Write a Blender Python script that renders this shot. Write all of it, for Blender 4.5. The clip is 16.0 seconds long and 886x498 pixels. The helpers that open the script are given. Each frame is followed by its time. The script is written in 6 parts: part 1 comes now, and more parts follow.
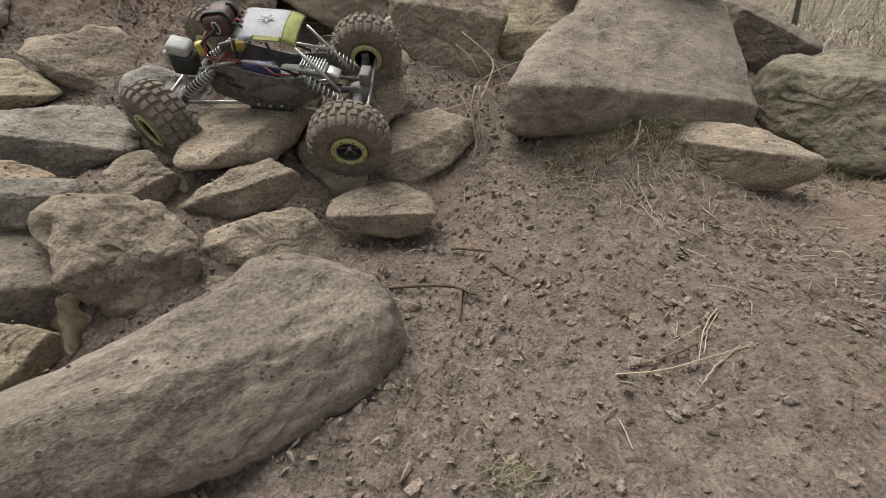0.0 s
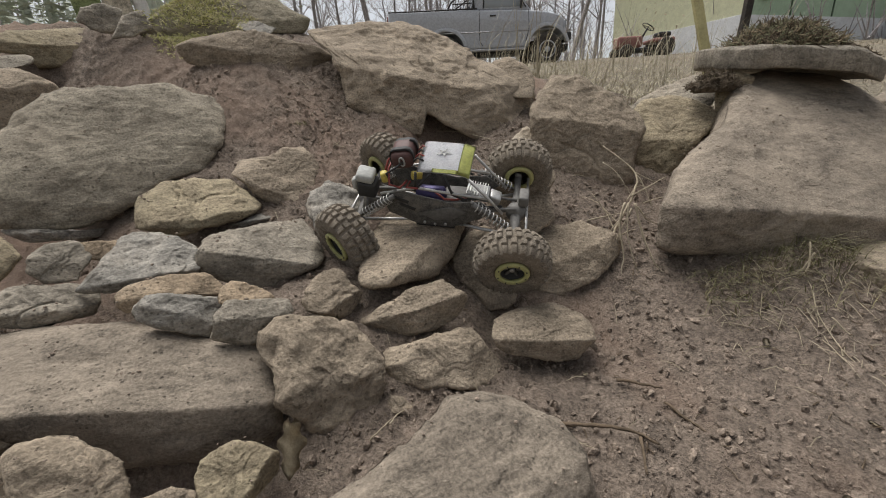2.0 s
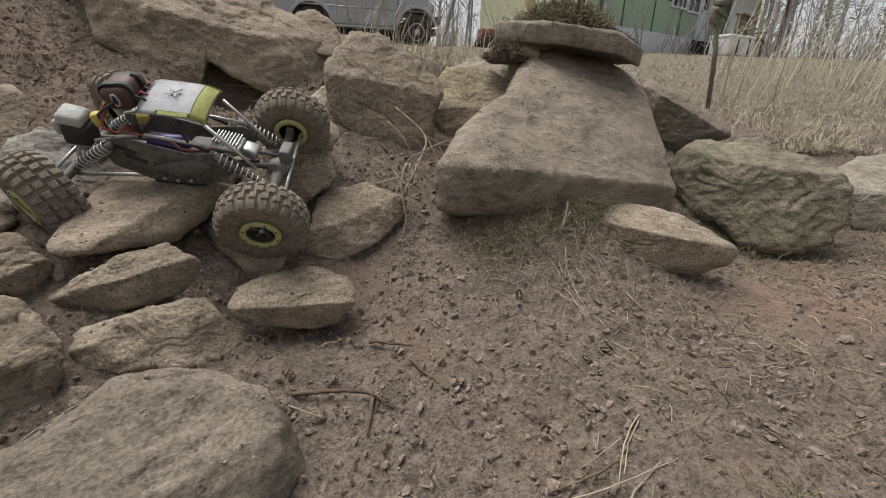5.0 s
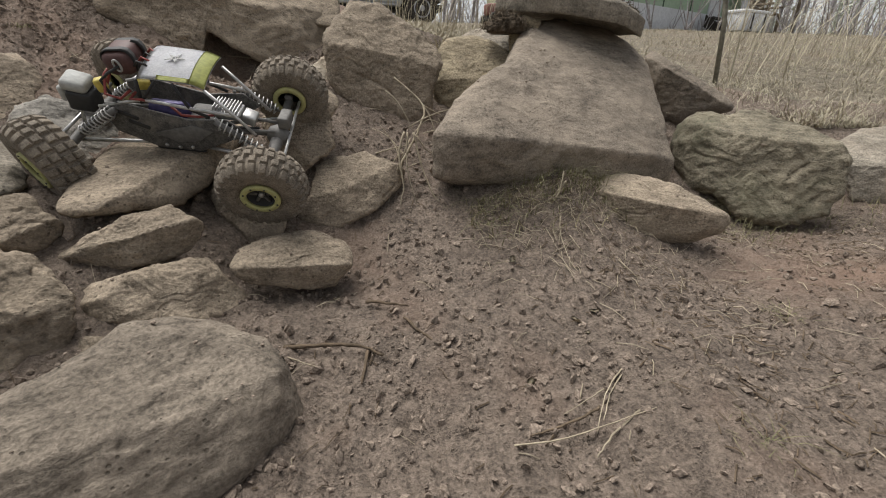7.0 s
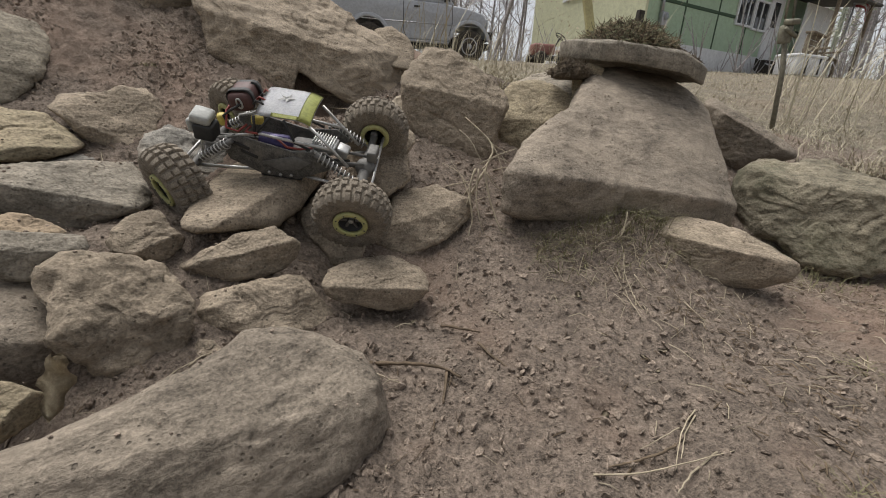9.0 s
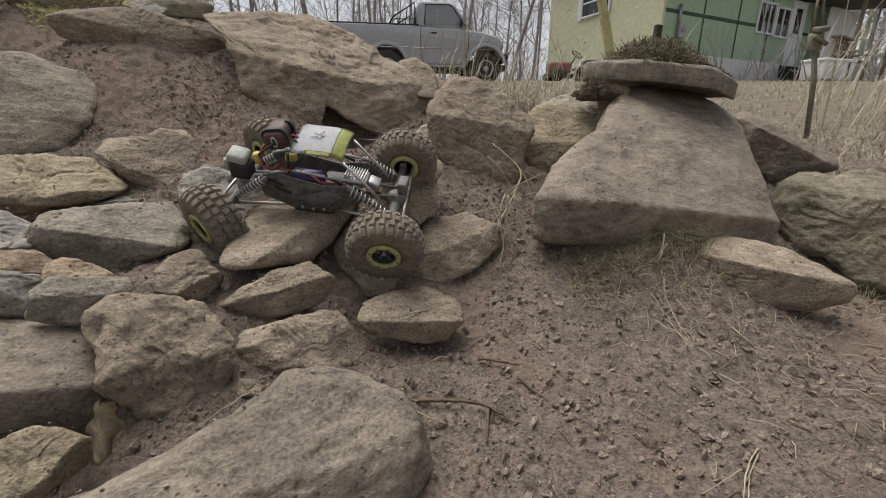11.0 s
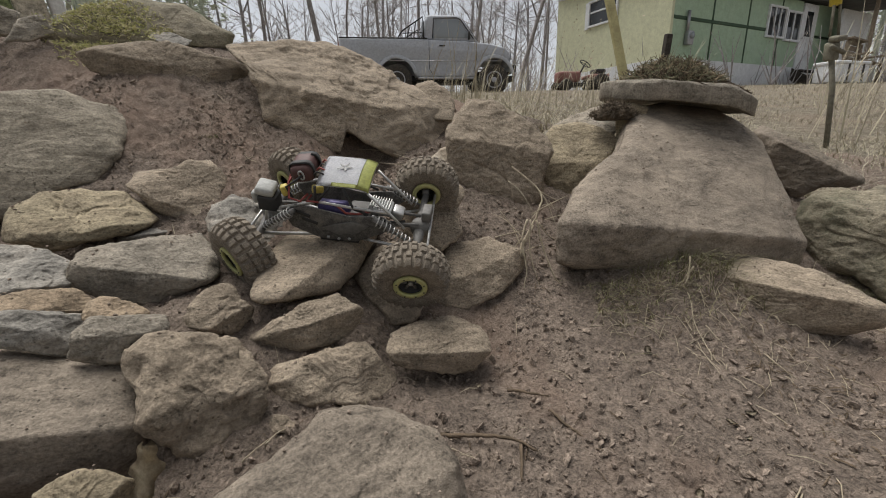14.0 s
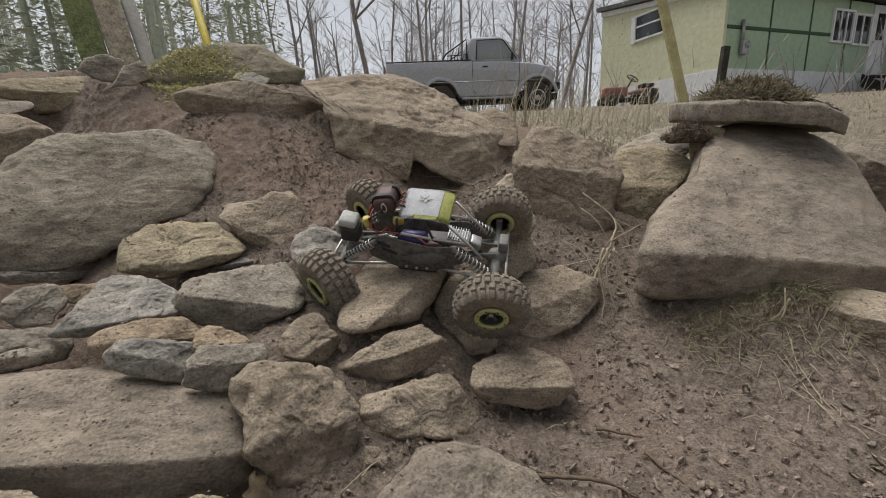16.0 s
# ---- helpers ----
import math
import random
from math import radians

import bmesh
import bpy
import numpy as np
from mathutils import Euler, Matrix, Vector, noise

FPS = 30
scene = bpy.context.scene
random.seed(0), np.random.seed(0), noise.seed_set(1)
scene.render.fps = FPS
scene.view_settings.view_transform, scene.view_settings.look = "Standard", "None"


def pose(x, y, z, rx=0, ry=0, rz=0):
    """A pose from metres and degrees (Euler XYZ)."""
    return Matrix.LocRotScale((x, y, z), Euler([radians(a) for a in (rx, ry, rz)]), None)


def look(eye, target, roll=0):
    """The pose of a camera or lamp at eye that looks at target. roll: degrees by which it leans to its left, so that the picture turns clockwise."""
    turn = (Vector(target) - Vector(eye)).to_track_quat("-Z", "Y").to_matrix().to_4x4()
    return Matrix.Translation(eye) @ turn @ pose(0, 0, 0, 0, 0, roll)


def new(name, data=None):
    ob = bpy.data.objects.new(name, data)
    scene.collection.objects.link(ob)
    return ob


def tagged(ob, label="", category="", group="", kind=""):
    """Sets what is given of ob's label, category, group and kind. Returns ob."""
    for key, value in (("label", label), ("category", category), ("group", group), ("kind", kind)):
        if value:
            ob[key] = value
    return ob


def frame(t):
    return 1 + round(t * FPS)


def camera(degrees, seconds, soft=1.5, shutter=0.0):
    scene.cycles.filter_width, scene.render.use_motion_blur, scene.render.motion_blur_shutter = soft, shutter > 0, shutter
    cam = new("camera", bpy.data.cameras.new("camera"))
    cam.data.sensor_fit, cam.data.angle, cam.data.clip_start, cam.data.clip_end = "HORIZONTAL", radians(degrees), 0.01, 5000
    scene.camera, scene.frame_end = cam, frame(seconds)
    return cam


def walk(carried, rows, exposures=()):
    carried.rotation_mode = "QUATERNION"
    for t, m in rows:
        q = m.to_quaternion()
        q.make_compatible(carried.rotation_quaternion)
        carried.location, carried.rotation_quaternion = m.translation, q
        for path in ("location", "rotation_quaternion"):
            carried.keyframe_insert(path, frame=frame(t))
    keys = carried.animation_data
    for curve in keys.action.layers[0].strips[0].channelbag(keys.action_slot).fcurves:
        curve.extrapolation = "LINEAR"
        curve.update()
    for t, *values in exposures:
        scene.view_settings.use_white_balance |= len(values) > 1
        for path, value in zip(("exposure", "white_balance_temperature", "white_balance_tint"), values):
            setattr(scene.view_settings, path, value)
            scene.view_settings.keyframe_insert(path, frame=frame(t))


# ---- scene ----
# The camera and its way
cam = camera(93.13, 16.0, soft=1.0)
ROWS = [
    (0, (0.0000, 0.0000, 0.2338), (0.0358, 1.7877, -0.6623), -2.17),
    (0.5, (-0.0318, 0.0141, 0.2584), (-0.0295, 1.8293, -0.5813), -2.42),
    (1, (-0.0767, 0.0254, 0.2927), (-0.1983, 1.8740, -0.4607), -2.85),
    (1.5, (-0.1141, 0.0165, 0.3265), (-0.3415, 1.8832, -0.3544), -3.12),
    (2, (-0.1315, 0.0120, 0.3377), (-0.4298, 1.8859, -0.2944), -3.09),
    (2.5, (-0.1448, 0.0063, 0.3400), (-0.4900, 1.8823, -0.2614), -1.75),
    (3, (-0.1642, -0.0024, 0.3419), (-0.5536, 1.8715, -0.2387), -0.81),
    (3.5, (-0.1593, -0.0030, 0.3409), (-0.5771, 1.8673, -0.2314), -1.58),
    (4, (-0.1378, 0.0067, 0.3294), (-0.5256, 1.8779, -0.2606), -2.17),
    (4.5, (-0.0802, 0.0246, 0.3079), (-0.2641, 1.9089, -0.3368), -2.23),
    (5, (0.0528, 0.0533, 0.2794), (0.3098, 1.9060, -0.4288), 1.17),
    (5.2, (0.1005, 0.0536, 0.2732), (0.5378, 1.8694, -0.4419), 3.01),
    (7.3, (0.0637, 0.0239, 0.2619), (0.2574, 1.8508, -0.5287), 1.02),
    (7.5, (0.0621, 0.0234, 0.2643), (0.2389, 1.8606, -0.5062), 1.24),
    (8, (0.0187, -0.0081, 0.2748), (0.1598, 1.8584, -0.4296), 3.51),
    (8.5, (0.0115, -0.0082, 0.2764), (0.1088, 1.8644, -0.4194), 2.81),
    (9, (-0.0011, -0.0056, 0.2756), (0.0757, 1.8798, -0.3873), 2.66),
    (9.5, (-0.0147, -0.0017, 0.2877), (-0.0023, 1.9036, -0.3203), 1.49),
    (12, (-0.0200, 0.0088, 0.2911), (-0.0539, 1.9262, -0.2769), -0.19),
    (12.5, (-0.0193, 0.0074, 0.2927), (-0.0607, 1.9274, -0.2655), -0.29),
    (13, (-0.0189, 0.0069, 0.2884), (-0.0658, 1.9274, -0.2681), -0.48),
    (13.5, (-0.0227, 0.0101, 0.2936), (-0.0740, 1.9302, -0.2637), -0.67),
    (14, (-0.0443, 0.0124, 0.3215), (-0.1226, 1.9379, -0.2138), -1.18),
    (14.5, (-0.0742, 0.0187, 0.3398), (-0.2220, 1.9542, -0.1420), -1.92),
    (15, (-0.0872, 0.0161, 0.3395), (-0.2965, 1.9516, -0.1190), -2.30),
    (15.5, (-0.0957, 0.0138, 0.3410), (-0.3425, 1.9461, -0.1122), -2.37),
    (16, (-0.1070, 0.0096, 0.3461), (-0.3782, 1.9394, -0.1038), -2.50),
]
walk(cam, [(t, look(eye, target, roll)) for t, eye, target, roll in ROWS], [(0.0, 0.50), (0.6, 0.52), (1.2, 0.37), (3.5, 0.29), (5.0, 0.31), (7.5, 0.38), (9.5, 0.33), (12.0, 0.25), (16.0, 0.22)])

# Overcast daylight
SUN_UP, SUN_TURN = radians(68), radians(-45)
world = bpy.data.worlds.new("world")
scene.world = world
world.use_nodes = True
wn, wl = world.node_tree.nodes, world.node_tree.links
sky = wn.new("ShaderNodeTexSky")
sky.sky_type, sky.sun_disc = "NISHITA", False
sky.sun_elevation, sky.sun_rotation = SUN_UP, SUN_TURN
sky.air_density, sky.dust_density, sky.ozone_density = 1.0, 1.0, 4.0
cloud = wn.new("ShaderNodeHueSaturation")
cloud.inputs["Saturation"].default_value = 0.2
wl.new(sky.outputs["Color"], cloud.inputs["Color"])
wl.new(cloud.outputs["Color"], wn["Background"].inputs["Color"])
wn["Background"].inputs["Strength"].default_value = 0.096
sun = new("sun", bpy.data.lights.new("sun", "SUN"))
sun.data.energy, sun.data.angle, sun.data.color = 3.75, radians(48), (1.0, 0.975, 0.94)
sun.matrix_world = look((0, 0, 0), (-math.sin(SUN_TURN) * math.cos(SUN_UP), -math.cos(SUN_TURN) * math.cos(SUN_UP), -math.sin(SUN_UP)))
scene.view_settings.exposure = 0.0


# ---- materials ----
GRAIN = 1.0

def mat(name, base, dark, rough=0.9, scale=40.0, fine=400.0, bump=0.3, third=None, third_scale=9.0, third_amount=0.5, metal=0.0, depth=0.004, vary=0.12, specks=0.0, speck_scale=150.0, layers=0.0, grit=0.3):
    """A mottled surface: two colours by noise, a third in larger stains, fine grain in bump; pieces vary a little from one to the next."""
    m = bpy.data.materials.new(name)
    m.use_nodes = True
    n, l = m.node_tree.nodes, m.node_tree.links
    bsdf = n["Principled BSDF"]
    at = n.new("ShaderNodeTexCoord").outputs["Object"]

    def noise_tex(s, detail, rgh=0.6):
        t = n.new("ShaderNodeTexNoise")
        t.inputs["Scale"].default_value, t.inputs["Detail"].default_value, t.inputs["Roughness"].default_value = s, detail, rgh
        l.new(at, t.inputs["Vector"])
        return t.outputs["Fac"]

    def mixed(fac, a, b):
        x = n.new("ShaderNodeMix")
        x.data_type = "RGBA"
        if fac is not None:
            l.new(fac, x.inputs[0])
        for slot, v in ((6, a), (7, b)):
            if isinstance(v, tuple):
                x.inputs[slot].default_value = (*v, 1)
            else:
                l.new(v, x.inputs[slot])
        return x.outputs[2]

    def ramp(fac, lo, hi):
        r = n.new("ShaderNodeMapRange")
        r.inputs["From Min"].default_value, r.inputs["From Max"].default_value = lo, hi
        l.new(fac, r.inputs["Value"])
        return r.outputs["Result"]

    big, small = noise_tex(scale, 6), noise_tex(fine, 4, 0.7)
    colour = mixed(ramp(big, 0.36, 0.62), dark, base)
    mid = noise_tex(scale * 4.5, 5, 0.75)
    if layers:
        # bedding of the stone: grain drawn out along one direction, turned a little from stone to stone
        turn = n.new("ShaderNodeMapRange")
        turn.inputs["To Min"].default_value, turn.inputs["To Max"].default_value = -0.7, 0.5
        l.new(n.new("ShaderNodeObjectInfo").outputs["Random"], turn.inputs["Value"])
        spin = n.new("ShaderNodeCombineXYZ")
        l.new(turn.outputs["Result"], spin.inputs["Z"])
        bed = n.new("ShaderNodeMapping")
        bed.inputs["Scale"].default_value = (0.45, 1.25, 1.0)
        l.new(spin.outputs[0], bed.inputs["Rotation"])
        l.new(at, bed.inputs["Vector"])
        l.new(bed.outputs[0], mid.node.inputs["Vector"])
    both = n.new("ShaderNodeMath")
    both.operation = "ADD"
    l.new(mid, both.inputs[0])
    l.new(small, both.inputs[1])
    grain = ramp(both.outputs[0], 0.76, 1.24)
    grain.node.inputs["To Min"].default_value, grain.node.inputs["To Max"].default_value = 0.26, 1.36
    grain.node.clamp = True
    mul = n.new("ShaderNodeMix")
    mul.data_type, mul.blend_type = "RGBA", "MULTIPLY"
    mul.inputs[0].default_value = GRAIN
    l.new(colour, mul.inputs[6])
    g = n.new("ShaderNodeCombineColor")
    for c in range(3):
        l.new(grain, g.inputs[c])
    soft = mixed(None, (1, 1, 1), g.outputs[0])
    soft.node.inputs[0].default_value = grit
    l.new(soft, mul.inputs[7])
    colour = mul.outputs[2]
    if third:
        stain = ramp(noise_tex(third_scale, 5), 0.5, 0.72)
        amount = n.new("ShaderNodeMath")
        amount.operation, amount.inputs[1].default_value = "MULTIPLY", third_amount
        l.new(stain, amount.inputs[0])
        colour = mixed(amount.outputs[0], colour, third)
    pits = None
    if specks:
        # scattered dark specks and pits of uneven size, in loose swarms
        cells = n.new("ShaderNodeTexVoronoi")
        cells.inputs["Scale"].default_value = speck_scale
        l.new(at, cells.inputs["Vector"])
        split = n.new("ShaderNodeSeparateColor")
        l.new(cells.outputs["Color"], split.inputs[0])
        size = n.new("ShaderNodeMath")
        size.operation = "MULTIPLY"
        swarm = ramp(noise_tex(speck_scale * 0.12, 3), 0.42, 0.6)
        swarm.node.inputs["To Min"].default_value, swarm.node.inputs["To Max"].default_value = 0.04, 0.40
        l.new(split.outputs[0], size.inputs[0])
        l.new(swarm, size.inputs[1])
        gap = n.new("ShaderNodeMath")
        gap.operation = "SUBTRACT"
        l.new(size.outputs[0], gap.inputs[0])
        l.new(cells.outputs["Distance"], gap.inputs[1])
        pits = ramp(gap.outputs[0], 0.0, 0.12)
        amount = n.new("ShaderNodeMath")
        amount.operation, amount.inputs[1].default_value = "MULTIPLY", specks
        l.new(pits, amount.inputs[0])
        colour = mixed(amount.outputs[0], colour, tuple(c * 0.36 for c in dark))
    if vary:
        info = n.new("ShaderNodeObjectInfo")
        hsv = n.new("ShaderNodeHueSaturation")
        v = n.new("ShaderNodeMapRange")
        v.inputs["To Min"].default_value, v.inputs["To Max"].default_value = 1 - vary, 1 + vary
        l.new(info.outputs["Random"], v.inputs["Value"])
        l.new(v.outputs["Result"], hsv.inputs["Value"])
        l.new(colour, hsv.inputs["Color"])
        colour = hsv.outputs["Color"]
    l.new(colour, bsdf.inputs["Base Color"])
    bsdf.inputs["Roughness"].default_value, bsdf.inputs["Metallic"].default_value = rough, metal
    bsdf.inputs["Specular IOR Level"].default_value = 0.25
    if bump:
        add = n.new("ShaderNodeMath")
        add.operation = "ADD"
        l.new(both.outputs[0], add.inputs[0])
        l.new(big, add.inputs[1])
        b = n.new("ShaderNodeBump")
        b.inputs["Strength"].default_value, b.inputs["Distance"].default_value = bump, depth
        height = add.outputs[0]
        if pits is not None:
            sunk = n.new("ShaderNodeMath")
            sunk.operation = "SUBTRACT"
            l.new(height, sunk.inputs[0])
            l.new(pits, sunk.inputs[1])
            height = sunk.outputs[0]
        l.new(height, b.inputs["Height"])
        l.new(b.outputs["Normal"], bsdf.inputs["Normal"])
    return m


def plain(name, colour, rough=0.5, metal=0.0, vary=0.0):
    c = tuple(colour)
    return mat(name, c, tuple(v * 0.82 for v in c), rough, 18.0, 160.0, 0.12, metal=metal, vary=vary, depth=0.001)


DUST = (0.334, 0.275, 0.208)
ROCK = {
    "tan": mat("brown_sandstone", (0.348, 0.284, 0.211), (0.250, 0.203, 0.150), 0.95, 16, 260, 0.75, DUST, 6, 0.6, depth=0.0035, specks=0.62, speck_scale=165, layers=1, grit=0.8),
    "grey": mat("grey_sandstone", (0.345, 0.305, 0.246), (0.232, 0.204, 0.163), 0.95, 18, 260, 0.75, DUST, 7, 0.5, depth=0.0035, specks=0.62, speck_scale=165, layers=1, grit=0.8),
    "slate": mat("grey_slate", (0.335, 0.311, 0.270), (0.195, 0.180, 0.156), 0.9, 24, 260, 0.5, DUST, 9, 0.4, depth=0.0035, specks=0.62, speck_scale=165, layers=1, grit=0.8),
    "orange": mat("rusty_sandstone", (0.357, 0.275, 0.188), (0.241, 0.184, 0.127), 0.95, 20, 260, 0.75, DUST, 9, 0.5, depth=0.0035, specks=0.62, speck_scale=165, layers=1, grit=0.8),
    "yellow": mat("yellowish_sandstone", (0.384, 0.320, 0.216), (0.250, 0.205, 0.140), 0.95, 17, 260, 0.75, (0.260, 0.225, 0.152), 8, 0.5, depth=0.0035, specks=0.62, speck_scale=165, layers=1, grit=0.8),
    "dusty": mat("dirt_covered_sandstone", (0.263, 0.22, 0.172), (0.182, 0.152, 0.12), 0.97, 14, 260, 0.7, (0.285, 0.236, 0.183), 6, 0.6, depth=0.0035, specks=0.62, speck_scale=150, layers=1, grit=0.8),
    "olive": mat("olive_grey_sandstone", (0.325, 0.284, 0.219), (0.235, 0.203, 0.156), 0.95, 14, 260, 0.75, (0.31, 0.262, 0.20), 6, 0.6, depth=0.0035, specks=0.62, speck_scale=160, layers=1, grit=0.8),
    "pale": mat("pale_limestone", (0.510, 0.441, 0.347), (0.389, 0.324, 0.245), 0.95, 30, 260, 0.5, depth=0.0035),
    "moss": mat("mossy_sandstone", (0.311, 0.270, 0.196), (0.195, 0.171, 0.125), 0.95, 18, 260, 0.75, (0.163, 0.167, 0.102), 6, 0.45, depth=0.0035, specks=0.62, speck_scale=165, layers=1, grit=0.8),
}
DIRT = mat("reddish_dirt", (0.268, 0.213, 0.169), (0.175, 0.139, 0.111), 1.0, 30, 250, 0.9, (0.285, 0.195, 0.145), 2.6, 0.75, vary=0, depth=0.007, specks=0.38, speck_scale=230, grit=0.8)
CRUMB = mat("dirt_crumb", (0.30, 0.238, 0.188), (0.20, 0.160, 0.126), 1.0, 75, 300, 0.4, vary=0, grit=0.8)
YARD = mat("matted_dry_grass", (0.29, 0.25, 0.185), (0.165, 0.14, 0.105), 1.0, 14, 160, 0.9, (0.225, 0.17, 0.125), 1.6, 0.7, vary=0, depth=0.012, grit=0.9)


# ---- large forms ----
def ease(a, b, x):
    t = max(0.0, min(1.0, (x - a) / (b - a)))
    return t * t * (3 - 2 * t)


# dirt packed in behind the stones: place and depth of the filling
PACKED = [(-0.55, 0.45, 0.041), (-0.46, 0.46, 0.027), (-0.58, 0.48, 0.041), (-0.49, 0.49, 0.036), (-0.64, 0.52, 0.041), (-0.68, 0.68, 0.014), (-0.1, 0.84, 0.014), (0.3, 1.29, 0.028), (0.89, 1.22, 0.028), (1.18, 0.84, 0.007), (-0.81, 1.21, 0.035), (-1.24, 1.18, 0.028), (-1.14, 1.17, 0.028), (-1.45, 0.94, 0.014), (-1.22, 0.82, 0.056), (-1.14, 0.63, 0.042), (-0.85, 0.41, 0.054), (-0.74, 0.43, 0.041), (-0.76, 0.49, 0.05), (-0.74, 0.53, 0.05)]


def packed(x, y):
    total, weight = 0.0, 0.12
    for px, py, rise in PACKED:
        if abs(x - px) > 0.2 or abs(y - py) > 0.2:
            continue
        w = math.exp(-((x - px) ** 2 + (y - py) ** 2) / 0.004)
        total += w * rise
        weight += w
    return total / weight


def ground_height(x, y):
    """A dirt ramp that rises away from the camera, a bank behind the stones, a gentle grassy rise beyond."""
    u, v = min(max(x, -1.35), 1.0), min(max(y, 0.05), 1.5)
    z = -0.1071 + 0.0487 * u + 0.0116 * v + 0.0118 * u * u - 0.0701 * u * v + 0.1731 * v * v + 0.0359 * u**3 + 0.1697 * u * u * v
    z += -0.3927 * u * v * v + 0.2026 * v**3 - 0.1259 * u * u * v * v + 0.196 * u * v**3 - 0.1115 * v**4
    z -= 0.065 * math.exp(-((x + 0.06) ** 2 + (y - 0.71) ** 2) / 0.02) + 0.07 * math.exp(-((x + 1.25) ** 2 + (y - 0.9) ** 2) / 0.09)
    z -= 0.12 * math.exp(-((x + 0.29) ** 2 + (y - 1.13) ** 2) / 0.006) + 0.03 * math.exp(-((x + 0.64) ** 2 + (y - 0.58) ** 2) / 0.012)
    z += 0.07 * math.exp(-((x - 0.4) ** 2 + (y - 0.86) ** 2) / 0.02) + 0.04 * math.exp(-((x + 0.36) ** 2 + (y - 0.6) ** 2) / 0.02) - 0.12 * math.exp(-((x + 1.40) ** 2 + (y - 1.10) ** 2) / 0.006) - 0.012 * math.exp(-((x - 0.62) ** 2 + (y - 0.62) ** 2) / 0.03) - 0.08 * math.exp(-((x - 0.92) ** 2 + (y - 0.86) ** 2) / 0.07)
    z -= 0.055 * math.exp(-((x + 0.48) ** 2 + (y - 0.34) ** 2) / 0.006)
    z += 0.05 * math.exp(-((x + 0.85) ** 2 + (y - 1.02) ** 2) / 0.02)
    if abs(x) < 2 and 0 < y < 1.6:
        z += packed(x, y)
    w = ease(2.0, 3.6, abs(x))
    z = z * (1 - w) + w * (0.42 * ease(0.1, 1.9, y) - 0.08)
    w = ease(1.35, 2.0, y)
    return z * (1 - w) + w * (0.40 + 0.095 * (min(y, 13.0) - 1.9) - 0.12 * min(max(x, -0.5), 2.0) * math.exp(-max(y - 2.0, 0.0) / 4))


def part(name, bm, material, parent=None, label="", smooth=True):
    """Links a bmesh as one mesh object, under a thing or a part."""
    me = bpy.data.meshes.new(name)
    bm.to_mesh(me)
    bm.free()
    ob = new(name, me)
    if isinstance(material, (list, tuple)):
        for m in material:
            me.materials.append(m)
    else:
        me.materials.append(material)
    if smooth:
        me.polygons.foreach_set("use_smooth", [True] * len(me.polygons))
    if parent:
        ob.parent = parent
    if label:
        tagged(ob, label)
    return ob


def empty(name, m, label, category, group="", kind=""):
    ob = new(name)
    ob.empty_display_size = 0.02
    ob.matrix_world = m
    return tagged(ob, label, category, group, kind)


def fbm(p, scale, octaves, gain=0.5):
    out, amp, s = 0.0, 1.0, scale
    for _ in range(octaves):
        out += amp * noise.noise(p * s)
        amp *= gain
        s *= 2.1
    return out


def spaced(dense_from, dense_to, step, far, grow):
    """Coordinates that lie close in the middle and ever wider outside."""
    mid = list(np.arange(dense_from, dense_to, step))
    up, d = [dense_to], step
    while up[-1] < far:
        d *= grow
        up.append(up[-1] + d)
    down, d = [dense_from - step], step
    while down[-1] > -far:
        d *= grow
        down.append(down[-1] - d)
    return down[::-1] + mid + up


def ground_relief(x, y):
    """Clods, crumbs and tyre-worn lumps of the bare dirt; none far off."""
    near = max(0.0, 1 - max(0.0, abs(x) - 1.7, y - 1.6, -y) / 1.2)
    if near <= 0:
        return fbm(Vector((x, y, 3.1)), 0.5, 2) * 0.05
    p = Vector((x, y, 3.1))
    lumps = fbm(p, 5, 3) * 0.014
    bank = ease(0.0, 0.5, -x - 0.1) * ease(0.75, 0.95, y) + ease(0.45, 0.8, x) * 0.6
    rub = 0.4 + 0.7 * bank + 1.3 * max(0.0, fbm(p + Vector((4, 0, 0)), 3.0, 2) + 0.05)
    clods = (max(0.0, noise.noise(p * 38) - 0.12) * 0.011 + max(0.0, noise.noise(p * 75 + Vector((9, 0, 0))) - 0.02) * 0.012) * rub
    cracks = -max(0.0, 0.12 - abs(noise.noise(p * 24 + Vector((0, 7, 0))))) * 0.03 * min(1.0, rub) - max(0.0, noise.noise(p * 60 + Vector((2, 5, 0))) - 0.28) * 0.016
    return near * (lumps + clods + cracks)


